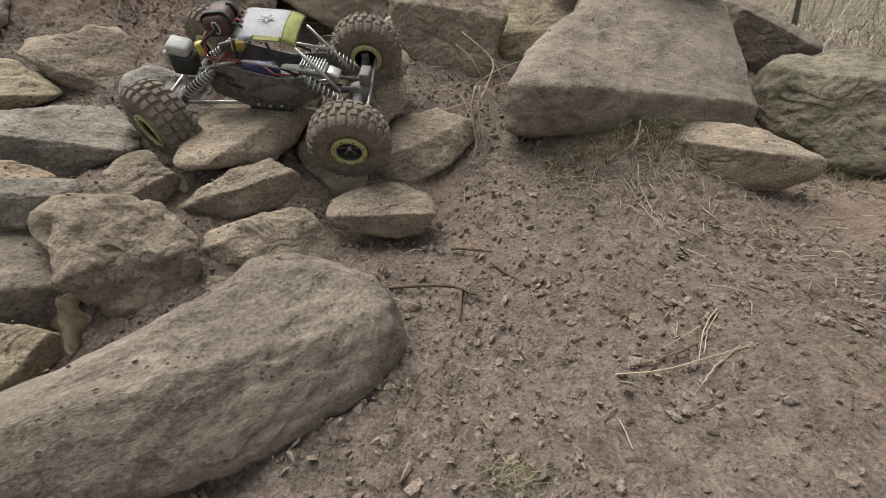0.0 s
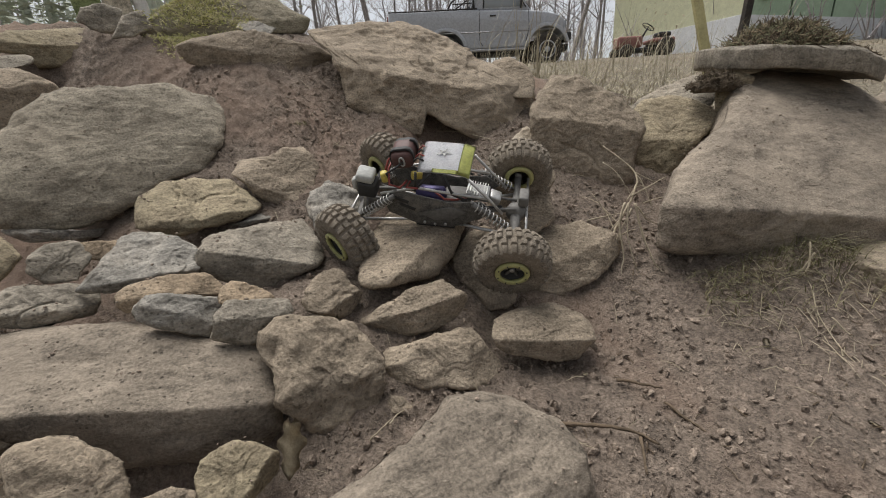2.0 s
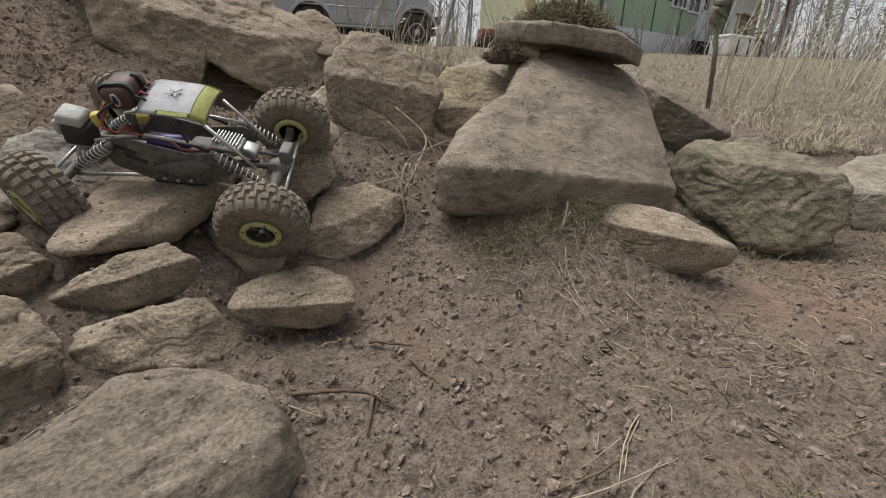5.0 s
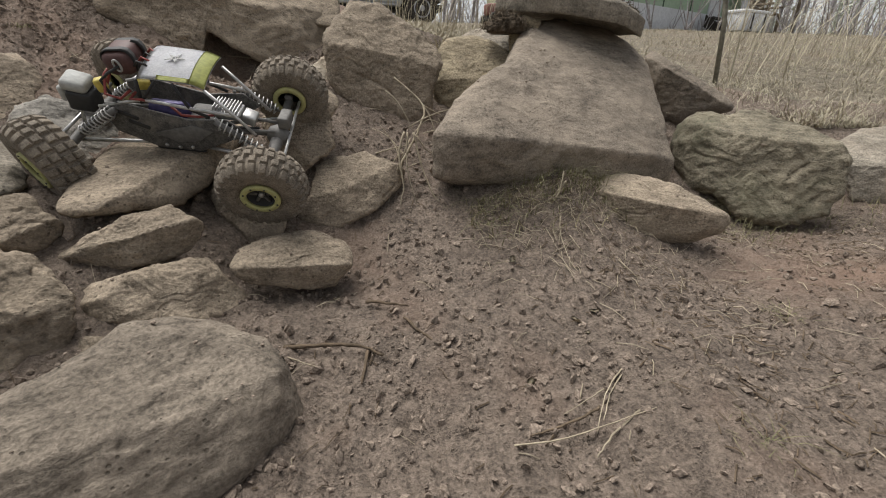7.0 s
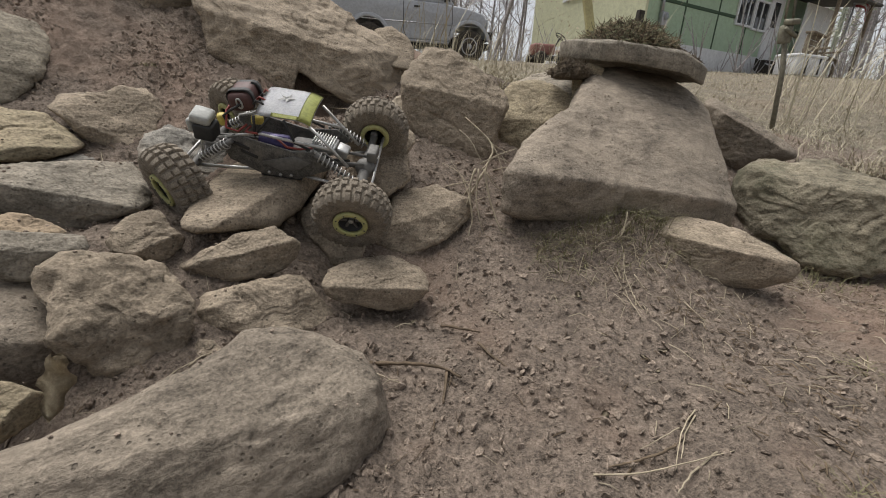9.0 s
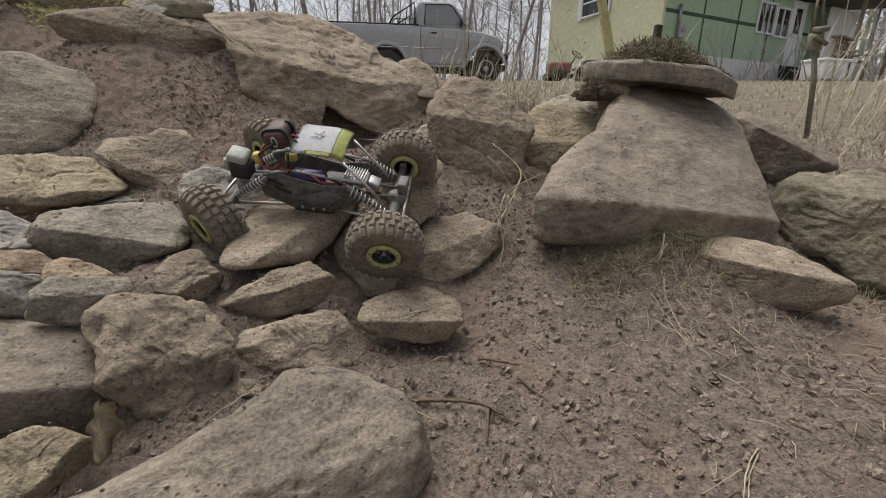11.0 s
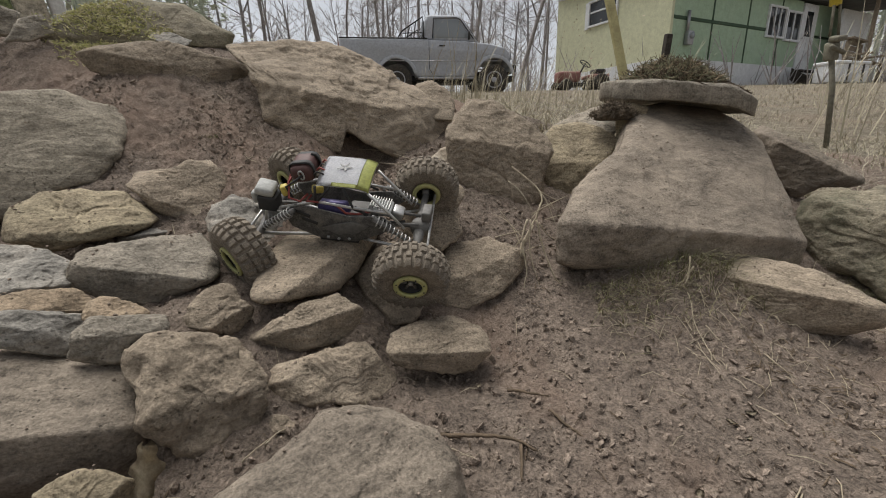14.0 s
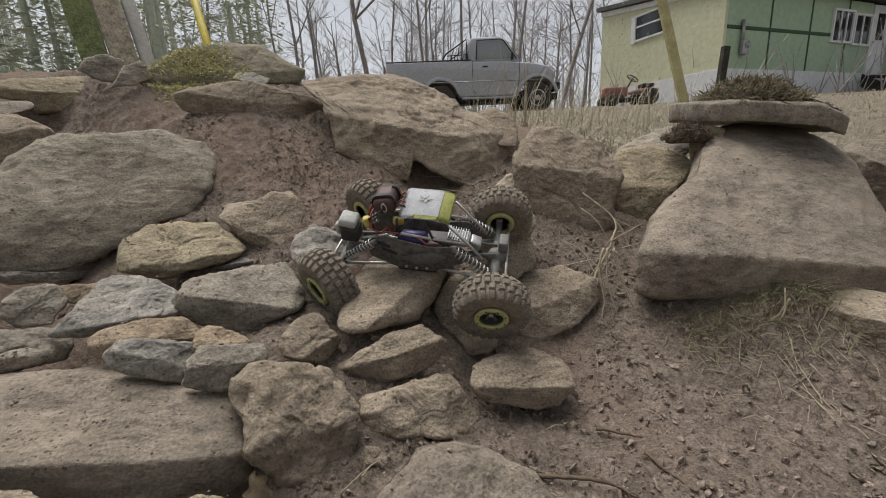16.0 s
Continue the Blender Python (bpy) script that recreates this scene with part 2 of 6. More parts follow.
def build_ground():
    xs = spaced(-1.35, 1.45, 0.0042, 400, 1.14)
    ys = spaced(0.1, 1.3, 0.0042, 400, 1.14)
    # the broad shape on a wider mesh first, read between its points
    wide_x, wide_y = spaced(-1.4, 1.5, 0.02, 420, 1.14), spaced(0.05, 1.35, 0.02, 420, 1.14)
    broad = np.array([[ground_height(x, y) for x in wide_x] for y in wide_y])
    along = np.array([np.interp(xs, wide_x, row) for row in broad])
    level = np.array([np.interp(ys, wide_y, along[:, i]) for i in range(len(xs))])
    verts = []
    for j, y in enumerate(ys):
        for i, x in enumerate(xs):
            verts.append((x, y, level[i][j] + ground_relief(x, y)))
    w = len(xs)
    faces = [(j * w + i, j * w + i + 1, (j + 1) * w + i + 1, (j + 1) * w + i) for j in range(len(ys) - 1) for i in range(w - 1)]
    me = bpy.data.meshes.new("ground")
    me.from_pydata(verts, [], faces)
    me.materials.append(DIRT)
    me.materials.append(YARD)
    grown = []
    for f in faces:
        x, y, _ = verts[f[0]]
        grown.append(1 if max(y - 1.75, abs(x) - 2.1, -0.5 - y) + 0.25 * noise.noise(Vector((x, y, 8)) * 3) > 0 else 0)
    me.polygons.foreach_set("material_index", grown)
    me.polygons.foreach_set("use_smooth", [True] * len(faces))
    return tagged(new("ground", me), "reddish brown crumbly dirt ground rising to dry grass", "ground", kind="structure")


build_ground()

ROCK_LABEL = {
    "tan": "brown dusty sandstone rock half bedded in dirt",
    "grey": "grey-brown flat sandstone rock in a dry stack",
    "slate": "grey layered slate rock in a dry stack",
    "orange": "rusty orange-brown sandstone rock in a dry stack",
    "yellow": "yellowish weathered sandstone rock in the stack",
    "dusty": "brown dirt-covered boulder with a flat top",
    "olive": "olive-grey weathered flat boulder in the stack",
    "pale": "small pale limestone wedged between rocks",
    "moss": "greenish brown mossy rock beside the dirt",
}
rocks_made = 0


def add_rock(kind, place, tip, turn, corners, facets, back, edge, rough, label=""):
    """A broken field stone: an angular outline across its face (corners in millimetres from its middle), cut by flat
    facets (height, slope across, slope up), with worn edges, bedding and a rough back."""
    global rocks_made
    rocks_made += 1
    rng = random.Random(rocks_made * 7)
    seed = Vector((rng.uniform(0, 60), rng.uniform(0, 60), rng.uniform(0, 60)))
    mean = sum(math.hypot(*c) for c in corners) / len(corners) * 0.001
    steps = 120 if mean < 0.06 else 168 if mean < 0.12 else 264
    count = 22 if mean < 0.06 else 34 if mean < 0.12 else 56
    rings = [1 - (1 - k / count) ** 1.35 for k in range(count + 1)]
    k_soft = max(0.0006, 0.009 * mean)

    # reach of the outline in each direction, with the corners a little worn
    reach = []
    for j in range(steps):
        t = 2 * math.pi * j / steps
        cx, cy, best = math.cos(t), math.sin(t), 0.0
        for (px, py), (qx, qy) in zip(corners, corners[1:] + corners[:1]):
            ex, ey = qx - px, qy - py
            det = cx * ey - cy * ex
            if abs(det) > 1e-6:
                along, way = (px * ey - py * ex) / det, (px * cy - py * cx) / det
                if along > 0 and -0.001 <= way <= 1.001:
                    best = max(best, along)
        reach.append(best * 0.001)
    reach = [(reach[j - 1] + 3 * reach[j] + reach[(j + 1) % steps]) / 5 for j in range(steps)]
    outline = []
    for j, r in enumerate(reach):
        t = 2 * math.pi * j / steps
        q = Vector((math.cos(t), math.sin(t), 0)) + seed
        outline.append((math.cos(t), math.sin(t), r * (1.03 + 0.02 * noise.noise(q * 4) + 0.02 * noise.noise(q * 13))))

    chips = []
    for _ in range(6):
        j = rng.randrange(steps)
        chips.append((outline[j][0], outline[j][1], outline[j][2] * rng.uniform(0.84, 0.97), rng.uniform(0.15, 0.5) * min(1.0, 0.06 / mean)))
    plates = []
    tilt = min(0.6, rough) * min(1.0, 0.07 / mean)
    for h, a, b in facets[:2]:
        for _ in range(3):
            plates.append((h + rng.uniform(0.01, 0.07) * mean, a + rng.uniform(-0.5, 0.5) * tilt, b + rng.uniform(-0.45, 0.45) * tilt))
    planes = facets + plates

    def face_height(u, v):
        hs = [max(-1.8 * mean, min(1.8 * mean, h + a * u + b * v)) for h, a, b in planes]
        low = min(hs)
        hs += [low + s * 2 * (r - u * cx - v * sy) for cx, sy, r, s in chips if u * cx + v * sy > r]
        low = min(hs)
        return low - k_soft * math.log(sum(math.exp(-(h - low) / k_soft) for h in hs))

    layered = 2.0 if kind == "slate" else 1.0 if kind == "grey" else 0.5
    lean = rng.uniform(-0.25, 0.25)
    verts, faces, rows = [], [], []
    order = [(s, 1) for s in rings] + [(s, -1) for s in rings[-2::-2]]
    for s, side in order:
        row = []
        for cx, sy, r in outline:
            u, v = cx * r * s, sy * r * s
            h = face_height(u, v) - edge * mean * (1 - math.sqrt(max(0.0, 1 - s ** 14)))
            if side < 0:
                h -= back * mean * (1 - s ** 3) ** 0.7 if back > 0 else -back * min(1.0, 0.75 + (1 - s) * 10)
            p = Vector((u, v, h))
            q = p + seed
            wear = (noise.noise(q * (1.5 / mean)) * 0.03 + noise.noise(q * (3.6 / mean)) * 0.022 - abs(noise.noise(q * (5.5 / mean))) * 0.03) * mean
            flake = noise.noise(q * min(34.0, 2.4 / mean)) * 3.0
            ledge = (math.floor(flake) + ease(0.44, 0.56, flake - math.floor(flake))) * 0.0019
            crack = -0.0036 * max(0.0, 0.05 - abs(noise.noise(q * min(16.0, 1.0 / mean) + Vector((5, 0, 0))))) / 0.05 if noise.noise(q * 6) > 0.1 else 0.0
            bed = noise.noise(Vector((q.x * 5, (q.y + lean * q.x) * 75, q.z * 30))) * 0.0016 * layered
            pock = noise.noise(q * 62)
            grit = noise.noise(q * 120) * 0.0013 + noise.noise(q * 56) * 0.0013 + (pock + 0.35 if pock < -0.35 else 0.0) * 0.004
            out = Vector((cx, sy, 0)) * (0.25 + 0.75 * s ** 4) + Vector((0, 0, 1.0 if side > 0 else -1.0)) * (1 - 0.7 * s ** 8)
            p += out.normalized() * ((wear + ledge + crack + grit) * (0.3 + 0.75 * rough) + bed)
            row.append(len(verts))
            verts.append(p)
            if s == 0.0:
                break
        rows.append(row)
    for a, b in zip(rows, rows[1:]):
        for j in range(steps):
            k = (j + 1) % steps
            if len(a) == 1:
                faces.append((a[0], b[j], b[k]))
            elif len(b) == 1:
                faces.append((a[j], b[0], a[k]))
            else:
                faces.append((a[j], b[j], b[k], a[k]))
    me = bpy.data.meshes.new("rock")
    me.from_pydata(verts, [], faces)
    me.materials.append(ROCK[kind])
    me.polygons.foreach_set("use_smooth", [True] * len(faces))
    ob = new("rock", me)
    ob.matrix_world = pose(*place, tip, 0, turn)
    return tagged(ob, label or ROCK_LABEL[kind], "rock", "rocks of the stack")


add_rock("tan", (-0.069, 0.576, 0.015), 63.4, 13.3, [(-81, -12), (-64, -21), (-24, -36), (18, -46), (49, -42), (72, -20), (77, -1), (73, 21), (52, 32), (30, 44), (-17, 43), (-53, 36), (-74, 25), (-83, 1)], [(0.004, -0.09, -0.82), (0.0202, 0.07, 0.69)], 0.6, 0.08, 0.5)
add_rock("tan", (-0.209, 0.505, 0.005), 62.5, 29.0, [(-86, 13), (-85, -14), (-26, -27), (31, -45), (66, -49), (98, -41), (77, -6), (68, 17), (54, 36), (34, 42), (-6, 41), (-50, 38), (-80, 34)], [(0.0208, -0.11, -0.76), (0.0022, -0.03, -0.18), (0.0141, -0.47, -0.08)], 0.6, 0.16, 0.5)
add_rock("dusty", (-0.169, 0.28, -0.011), 51.5, 35.2, [(-180, -13), (-141, -42), (-95, -63), (-58, -74), (-1, -83), (42, -80), (92, -74), (141, -63), (166, -48), (167, -28), (160, 7), (153, 41), (127, 72), (91, 95), (45, 103), (-1, 81), (-60, 63), (-106, 58), (-148, 56), (-166, 51)], [(0.0131, -0.08, -0.51), (0.007, 0.03, 0.22), (0.0464, -0.3, 0.33)], 0.5, 0.2, 0.5)
add_rock("tan", (-0.35, 0.434, 0.031), 63.7, 39.1, [(-71, 42), (-59, 19), (-58, -1), (-68, -16), (-58, -29), (-41, -49), (-31, -81), (-15, -83), (21, -74), (47, -71), (65, -45), (74, -27), (75, -4), (65, 26), (52, 53), (14, 68), (-19, 83), (-43, 84), (-66, 74), (-72, 55)], [(0.004, -0.11, -0.32), (0.0046, 0.02, 0.07)], 0.7, 0.14, 1.1)
add_rock("dusty", (-0.568, 0.332, 0.065), 62, 25, [(-221, -28), (-133, -49), (-77, -70), (3, -91), (75, -101), (158, -106), (174, -86), (174, -43), (178, -2), (163, 26), (79, 49), (-12, 83), (-133, 99), (-184, 95), (-228, 81), (-233, 56)], [(-0.0147, -0.17, -0.82), (0.0086, 0.1, 0.48)], 0.6, 0.2, 0.4)
add_rock("slate", (-0.545, 0.445, 0.105), 67.8, 46.6, [(-50, 19), (-46, 5), (-30, -9), (0, -30), (26, -42), (36, -16), (50, -7), (54, 6), (-8, 30), (-32, 33), (-47, 25)], [(0.0029, -0.16, -0.45), (0.0026, 0.07, 0.2)], 0.6, 0.16, 0.6)
add_rock("grey", (-0.461, 0.462, 0.089), 65.0, 38.7, [(-50, -12), (-30, -23), (9, -36), (26, -22), (52, -4), (54, 17), (24, 25), (-21, 32), (-42, 16), (-48, -5)], [(0.0053, -0.11, -0.57), (0.0045, 0.07, 0.38)], 0.6, 0.16, 0.5)
add_rock("orange", (-0.58, 0.478, 0.124), 70.2, 47.0, [(-63, -5), (-57, -16), (-43, -18), (-21, -7), (8, -12), (68, -30), (64, -11), (48, 14), (2, 22), (-50, 20), (-62, 11)], [(-0.0003, -0.16, -0.89), (0.0059, 0.02, 0.13)], 0.6, 0.16, 0.5)
add_rock("orange", (-0.487, 0.491, 0.111), 68.3, 38.8, [(-19, -12), (14, -19), (39, -13), (20, 9), (-8, 23), (-24, 19), (-32, -1)], [(0.0002, 0.0, -0.66)], 0.6, 0.16, 0.5)
add_rock("slate", (-0.644, 0.517, 0.148), 75.2, 47.0, [(-79, -22), (-52, -29), (-9, -32), (38, -35), (54, -29), (75, -17), (79, -5), (46, 27), (28, 46), (-8, 50), (-26, 43), (-49, 19), (-71, -2), (-90, -17)], [(-0.0, -0.04, -1.16), (0.0252, 0.01, 0.26)], 0.6, 0.16, 0.8)
add_rock("grey", (-0.513, 0.602, 0.13), 73.3, 34.6, [(-100, -7), (-79, -23), (-51, -43), (-14, -60), (38, -44), (78, -33), (91, -26), (94, -6), (88, 31), (75, 55), (21, 57), (-42, 50), (-74, 49), (-85, 41), (-106, -2)], [(0.0054, -0.2, -0.86), (0.0122, 0.03, 0.15)], 0.6, 0.16, 0.6)
add_rock("yellow", (-0.676, 0.678, 0.196), 80.2, 40.5, [(-98, -22), (-61, -38), (-53, -50), (-25, -45), (51, -39), (91, -30), (110, -16), (84, 22), (69, 44), (-11, 52), (-45, 51), (-87, 31), (-98, 2)], [(-0.0006, -0.03, -0.91), (0.0229, 0.0, 0.08), (0.0302, 0.47, -0.87)], 0.6, 0.16, 0.7)
add_rock("tan", (-0.585, 0.818, 0.22), 82.5, 30.9, [(-69, -6), (-57, -31), (-32, -45), (13, -75), (43, -61), (69, -10), (80, 21), (53, 64), (14, 62), (-16, 47), (-74, 46), (-91, 18)], [(0.0, -0.26, -0.58), (0.0239, 0.02, 0.04)], 0.6, 0.16, 0.5)
add_rock("olive", (-0.888, 0.748, 0.292), 86.7, 44.9, [(-182, -57), (-189, -107), (-142, -128), (-82, -133), (-32, -122), (44, -91), (82, -65), (146, -55), (189, -5), (210, 34), (227, 75), (210, 110), (172, 116), (127, 136), (46, 131), (-49, 132), (-80, 116), (-126, 86), (-168, 31), (-175, -16)], [(0.0053, 0.07, -0.74), (0.0101, 0.04, -0.42), (0.0437, -0.18, -0.78)], 0.5, 0.12, 0.45)
add_rock("slate", (-0.91, 0.637, 0.16), 79.5, 50.3, [(-76, 7), (-58, -4), (1, -13), (57, -16), (114, -17), (118, -7), (13, 1), (-69, 24), (-99, 34)], [(0.0108, -0.26, -1.38), (0.0006, 0.02, 0.09)], 0.6, 0.16, 0.8)
add_rock("tan", (-0.385, 0.549, 0.083), 66.2, 27.6, [(-45, -14), (-14, -26), (4, -35), (18, -33), (38, -16), (44, -5), (28, 19), (15, 40), (-3, 42), (-18, 35), (-35, 17), (-46, 2)], [(0.0019, 0.0, -0.54), (0.0205, -0.53, 0.65)], 0.6, 0.16, 0.5)
add_rock("tan", (-0.261, 0.55, 0.058), 63.0, 16.5, [(-68, -34), (-55, -41), (-9, -31), (30, -26), (58, -17), (72, -2), (77, 18), (62, 33), (42, 45), (2, 40), (-43, 19), (-71, 5), (-85, -1)], [(0.0088, 0.06, -0.6), (0.0046, -0.05, 0.55)], 0.6, 0.08, 0.6)
add_rock("tan", (-0.278, 0.707, 0.131), 60, 20, [(-107, -88), (-81, -94), (-35, -86), (16, -77), (48, -44), (73, -8), (108, 43), (128, 102), (121, 145), (94, 168), (37, 145), (-10, 114), (-52, 64), (-87, 13), (-105, -31), (-117, -71)], [(0.002, 0.0, -0.9), (0.0268, -0.63, -0.12)], 0.6, 0.16, 0.4)
add_rock("slate", (-0.434, 0.757, 0.152), 80.4, 28.6, [(-56, -17), (-50, -42), (-25, -56), (-9, -70), (29, -62), (33, -37), (68, -14), (100, 10), (74, 20), (46, 41), (8, 61), (-19, 72), (-53, 54), (-68, 29)], [(0.0007, -0.36, -0.7), (0.0355, 0.06, 0.12), (0.0196, 0.03, -0.77)], 0.6, 0.16, 0.8)
add_rock("tan", (-0.097, 0.838, 0.159), 80.7, 5.8, [(-58, -37), (-40, -84), (-19, -90), (22, -62), (58, -34), (54, 17), (70, 43), (68, 54), (34, 81), (9, 88), (-27, 70), (-52, 49), (-73, 9)], [(0.0036, 0.0, -0.55), (0.0262, 0.71, -0.18)], 0.6, 0.16, 0.6)
add_rock("tan", (-0.159, 0.722, 0.06), 72.7, 18.2, [(-55, -17), (-34, -44), (-18, -71), (14, -71), (33, -57), (53, -22), (67, 5), (58, 30), (32, 63), (12, 80), (-25, 68), (-48, 41), (-75, 21)], [(0.0001, 0.0, -0.59), (0.0168, 0.39, -0.49)], 0.6, 0.16, 0.4)
add_rock("tan", (-0.016, 0.763, 0.057), 72.2, 5.7, [(-77, -79), (-20, -66), (21, -47), (62, -24), (99, 9), (112, 40), (79, 58), (40, 76), (-11, 73), (-50, 53), (-63, 3), (-93, -40), (-115, -67)], [(0.0099, 0.17, -0.66), (0.0041, 0.0, -0.0)], 0.6, 0.16, 0.5)
add_rock("tan", (-0.322, 1.144, 0.399), 95.2, 14.9, [(-281, 109), (-228, 71), (-216, 8), (-205, -44), (-122, -94), (-33, -123), (-20, -69), (34, -102), (86, -127), (132, -145), (198, -150), (277, -97), (299, -37), (235, 4), (164, 53), (105, 95), (10, 148), (-57, 166), (-203, 155), (-314, 145)], [(0.0294, -0.27, -1.53), (0.0187, -0.05, -0.3), (0.0588, -0.38, -0.41)], 0.9, 0.12, 1.7)
add_rock("tan", (-0.115, 1.254, 0.409), 95.3, 3.8, [(57, 0), (48, 20), (34, 34), (18, 43), (0, 52), (-21, 50), (-43, 43), (-55, 23), (-40, 0), (-31, -13), (-23, -23), (-15, -36), (0, -48), (21, -51), (51, -51), (61, -25)], [(-0.0015, 0.03, -1.01)], 0.6, 0.16, 0.4)
add_rock("pale", (-0.089, 1.1, 0.258), 88.1, 3.6, [(23, 0), (25, 10), (20, 20), (11, 27), (0, 24), (-7, 17), (-13, 13), (-19, 8), (-26, 0), (-21, -9), (-18, -18), (-10, -23), (0, -26), (12, -29), (19, -19), (21, -9)], [(-0.0006, 0.02, -0.53)], 0.6, 0.16, 0.4)
add_rock("tan", (0.048, 1.038, 0.263), 88.2, -3.8, [(-100, -60), (-53, -95), (13, -123), (79, -134), (106, -103), (113, -51), (134, 14), (121, 47), (45, 106), (-16, 142), (-73, 139), (-101, 104), (-118, 63), (-117, -19)], [(0.0288, -0.24, -0.91), (0.007, -0.03, -0.11)], 0.6, 0.16, 0.9)
add_rock("grey", (0.302, 1.291, 0.337), 89.1, -18.2, [(129, 0), (103, 43), (57, 57), (17, 42), (0, 35), (-12, 30), (-25, 25), (-39, 16), (-67, 0), (-130, -54), (-62, -62), (-24, -58), (0, -54), (20, -49), (45, -45), (89, -37)], [(-0.0157, -0.12, -1.39)], 0.6, 0.16, 0.5)
add_rock("yellow", (0.246, 1.116, 0.25), 87.9, -13.3, [(-75, -21), (-66, -75), (-18, -109), (9, -117), (32, -84), (60, -29), (96, 15), (113, 44), (56, 85), (4, 94), (-50, 86), (-84, 50)], [(0.0078, 0.07, -0.83), (0.0135, 0.01, -0.1)], 0.6, 0.16, 0.7)
add_rock("dusty", (0.4, 0.808, 0.179), 83, 14, [(-212, -107), (-143, -115), (-55, -125), (55, -132), (197, -139), (310, -149), (310, -98), (312, -62), (364, 17), (390, 72), (422, 132), (419, 187), (378, 235), (278, 241), (183, 245), (91, 222), (40, 183), (-44, 118), (-139, 69), (-199, 32), (-248, -15), (-252, -53), (-258, -98)], [(-0.0428, -0.11, -0.93), (0.0073, 0.02, 0.16)], 0.6, 0.1, 0.55)
add_rock("yellow", (0.384, 1.13, 0.339), 92.2, -20.0, [(-24, -46), (-1, -56), (28, -8), (44, 30), (3, 43), (-29, 35), (-28, -26)], [(-0.0004, 0.0, -0.22)], 0.6, 0.16, 0.4)
add_rock("dusty", (0.893, 1.223, 0.214), 87.1, -37.1, [(-72, -1), (-37, -85), (3, -92), (56, -58), (137, -48), (143, -29), (69, 21), (-12, 65), (-97, 112), (-119, 93)], [(0.0582, -0.7, -1.38), (0.0008, 0.09, 0.17)], 0.6, 0.16, 0.6)
add_rock("tan", (0.534, 0.717, 0.034), 73.9, -38.8, [(-107, -12), (-71, -37), (-17, -57), (32, -61), (83, -46), (119, -24), (129, -2), (121, 11), (86, 29), (37, 48), (-25, 61), (-76, 60), (-116, 38), (-123, 19)], [(0.0242, -0.1, -1.47), (0.0076, 0.02, 0.25)], 0.6, 0.07, 0.5)
add_rock("moss", (0.886, 0.901, 0.071), 79.8, -45.3, [(-175, -8), (-144, -48), (-140, -89), (-62, -81), (4, -117), (51, -130), (119, -114), (159, -82), (171, -18), (166, 29), (143, 69), (104, 83), (50, 105), (-23, 136), (-58, 133), (-77, 114), (-115, 118), (-152, 114), (-182, 81), (-186, 36)], [(0.0911, -0.07, -1.47), (0.0059, -0.0, -0.07), (0.0344, 0.45, -0.05)], 0.6, 0.16, 1.2)
add_rock("grey", (1.177, 0.844, 0.08), 81.6, -54.9, [(101, 0), (89, 37), (71, 71), (39, 94), (0, 98), (-39, 93), (-76, 76), (-101, 42), (-89, 0), (-72, -30), (-57, -57), (-36, -86), (0, -94), (36, -87), (68, -68), (88, -37)], [(-0.0029, -0.32, -1.35), (0.0001, -0.56, -0.07)], 0.6, 0.16, 0.6)
add_rock("tan", (-0.772, 1.139, 0.499), 96.7, 32.5, [(-172, -20), (-133, -36), (-18, -41), (105, -50), (185, -30), (205, -7), (163, 18), (85, 36), (3, 58), (-65, 52), (-151, 35), (-191, 20)], [(0.0056, -0.05, -0.74), (0.0038, -0.01, -0.22)], 0.7, 0.1, 0.6)
add_rock("slate", (-0.811, 1.207, 0.575), 99.4, 30.4, [(56, 0), (23, 10), (13, 13), (6, 15), (0, 17), (-7, 16), (-16, 16), (-35, 14), (-47, 0), (-20, -8), (-11, -11), (-5, -13), (0, -14), (6, -14), (14, -14), (38, -16)], [(0.0006, 0.27, -1.73)], 0.6, 0.16, 0.3)
add_rock("moss", (-0.957, 1.321, 0.629), 100.4, 33.5, [(-229, -61), (-136, -66), (-3, -50), (102, -41), (222, -37), (246, 6), (187, 29), (125, 77), (19, 82), (-122, 45), (-255, -39)], [(-0.0002, 0.09, -1.21), (0.0127, 0.03, -0.37)], 0.6, 0.16, 0.7)
add_rock("yellow", (-1.41, 1.167, 0.566), 97.1, 49.7, [(-133, -17), (-60, -31), (-49, -59), (53, -51), (104, -23), (143, 13), (109, 57), (-83, 36), (-181, 0)], [(0.0064, 0.05, -1.28), (0.0043, 0.01, -0.21)], 0.6, 0.16, 0.5)
add_rock("grey", (-1.242, 1.178, 0.626), 99.8, 45.2, [(-30, -30), (14, -39), (47, -6), (54, 28), (12, 36), (-40, 23), (-57, -8)], [(0.0, 0.0, -0.46)], 0.6, 0.16, 0.5)
add_rock("grey", (-1.142, 1.165, 0.598), 99.1, 42.9, [(2, -26), (48, -2), (30, 41), (-17, 23), (-56, -36)], [(-0.0001, 0.0, -0.56)], 0.6, 0.16, 0.4)
add_rock("grey", (-1.453, 0.942, 0.488), 95.2, 54.3, [(-96, -68), (-67, -49), (-12, -20), (73, 2), (137, 14), (151, 30), (139, 44), (81, 35), (-10, 36), (-69, 14), (-122, -48)], [(-0.0019, 0.25, -0.98), (0.0125, 0.01, -0.05)], 0.6, 0.16, 0.5)
add_rock("grey", (-1.787, 1.09, 0.608), 97.5, 56.3, [(-76, -66), (-2, -56), (65, -29), (77, 10), (60, 48), (27, 68), (-48, 50)], [(0.0005, 0.0, -0.32)], 0.6, 0.16, 0.5)
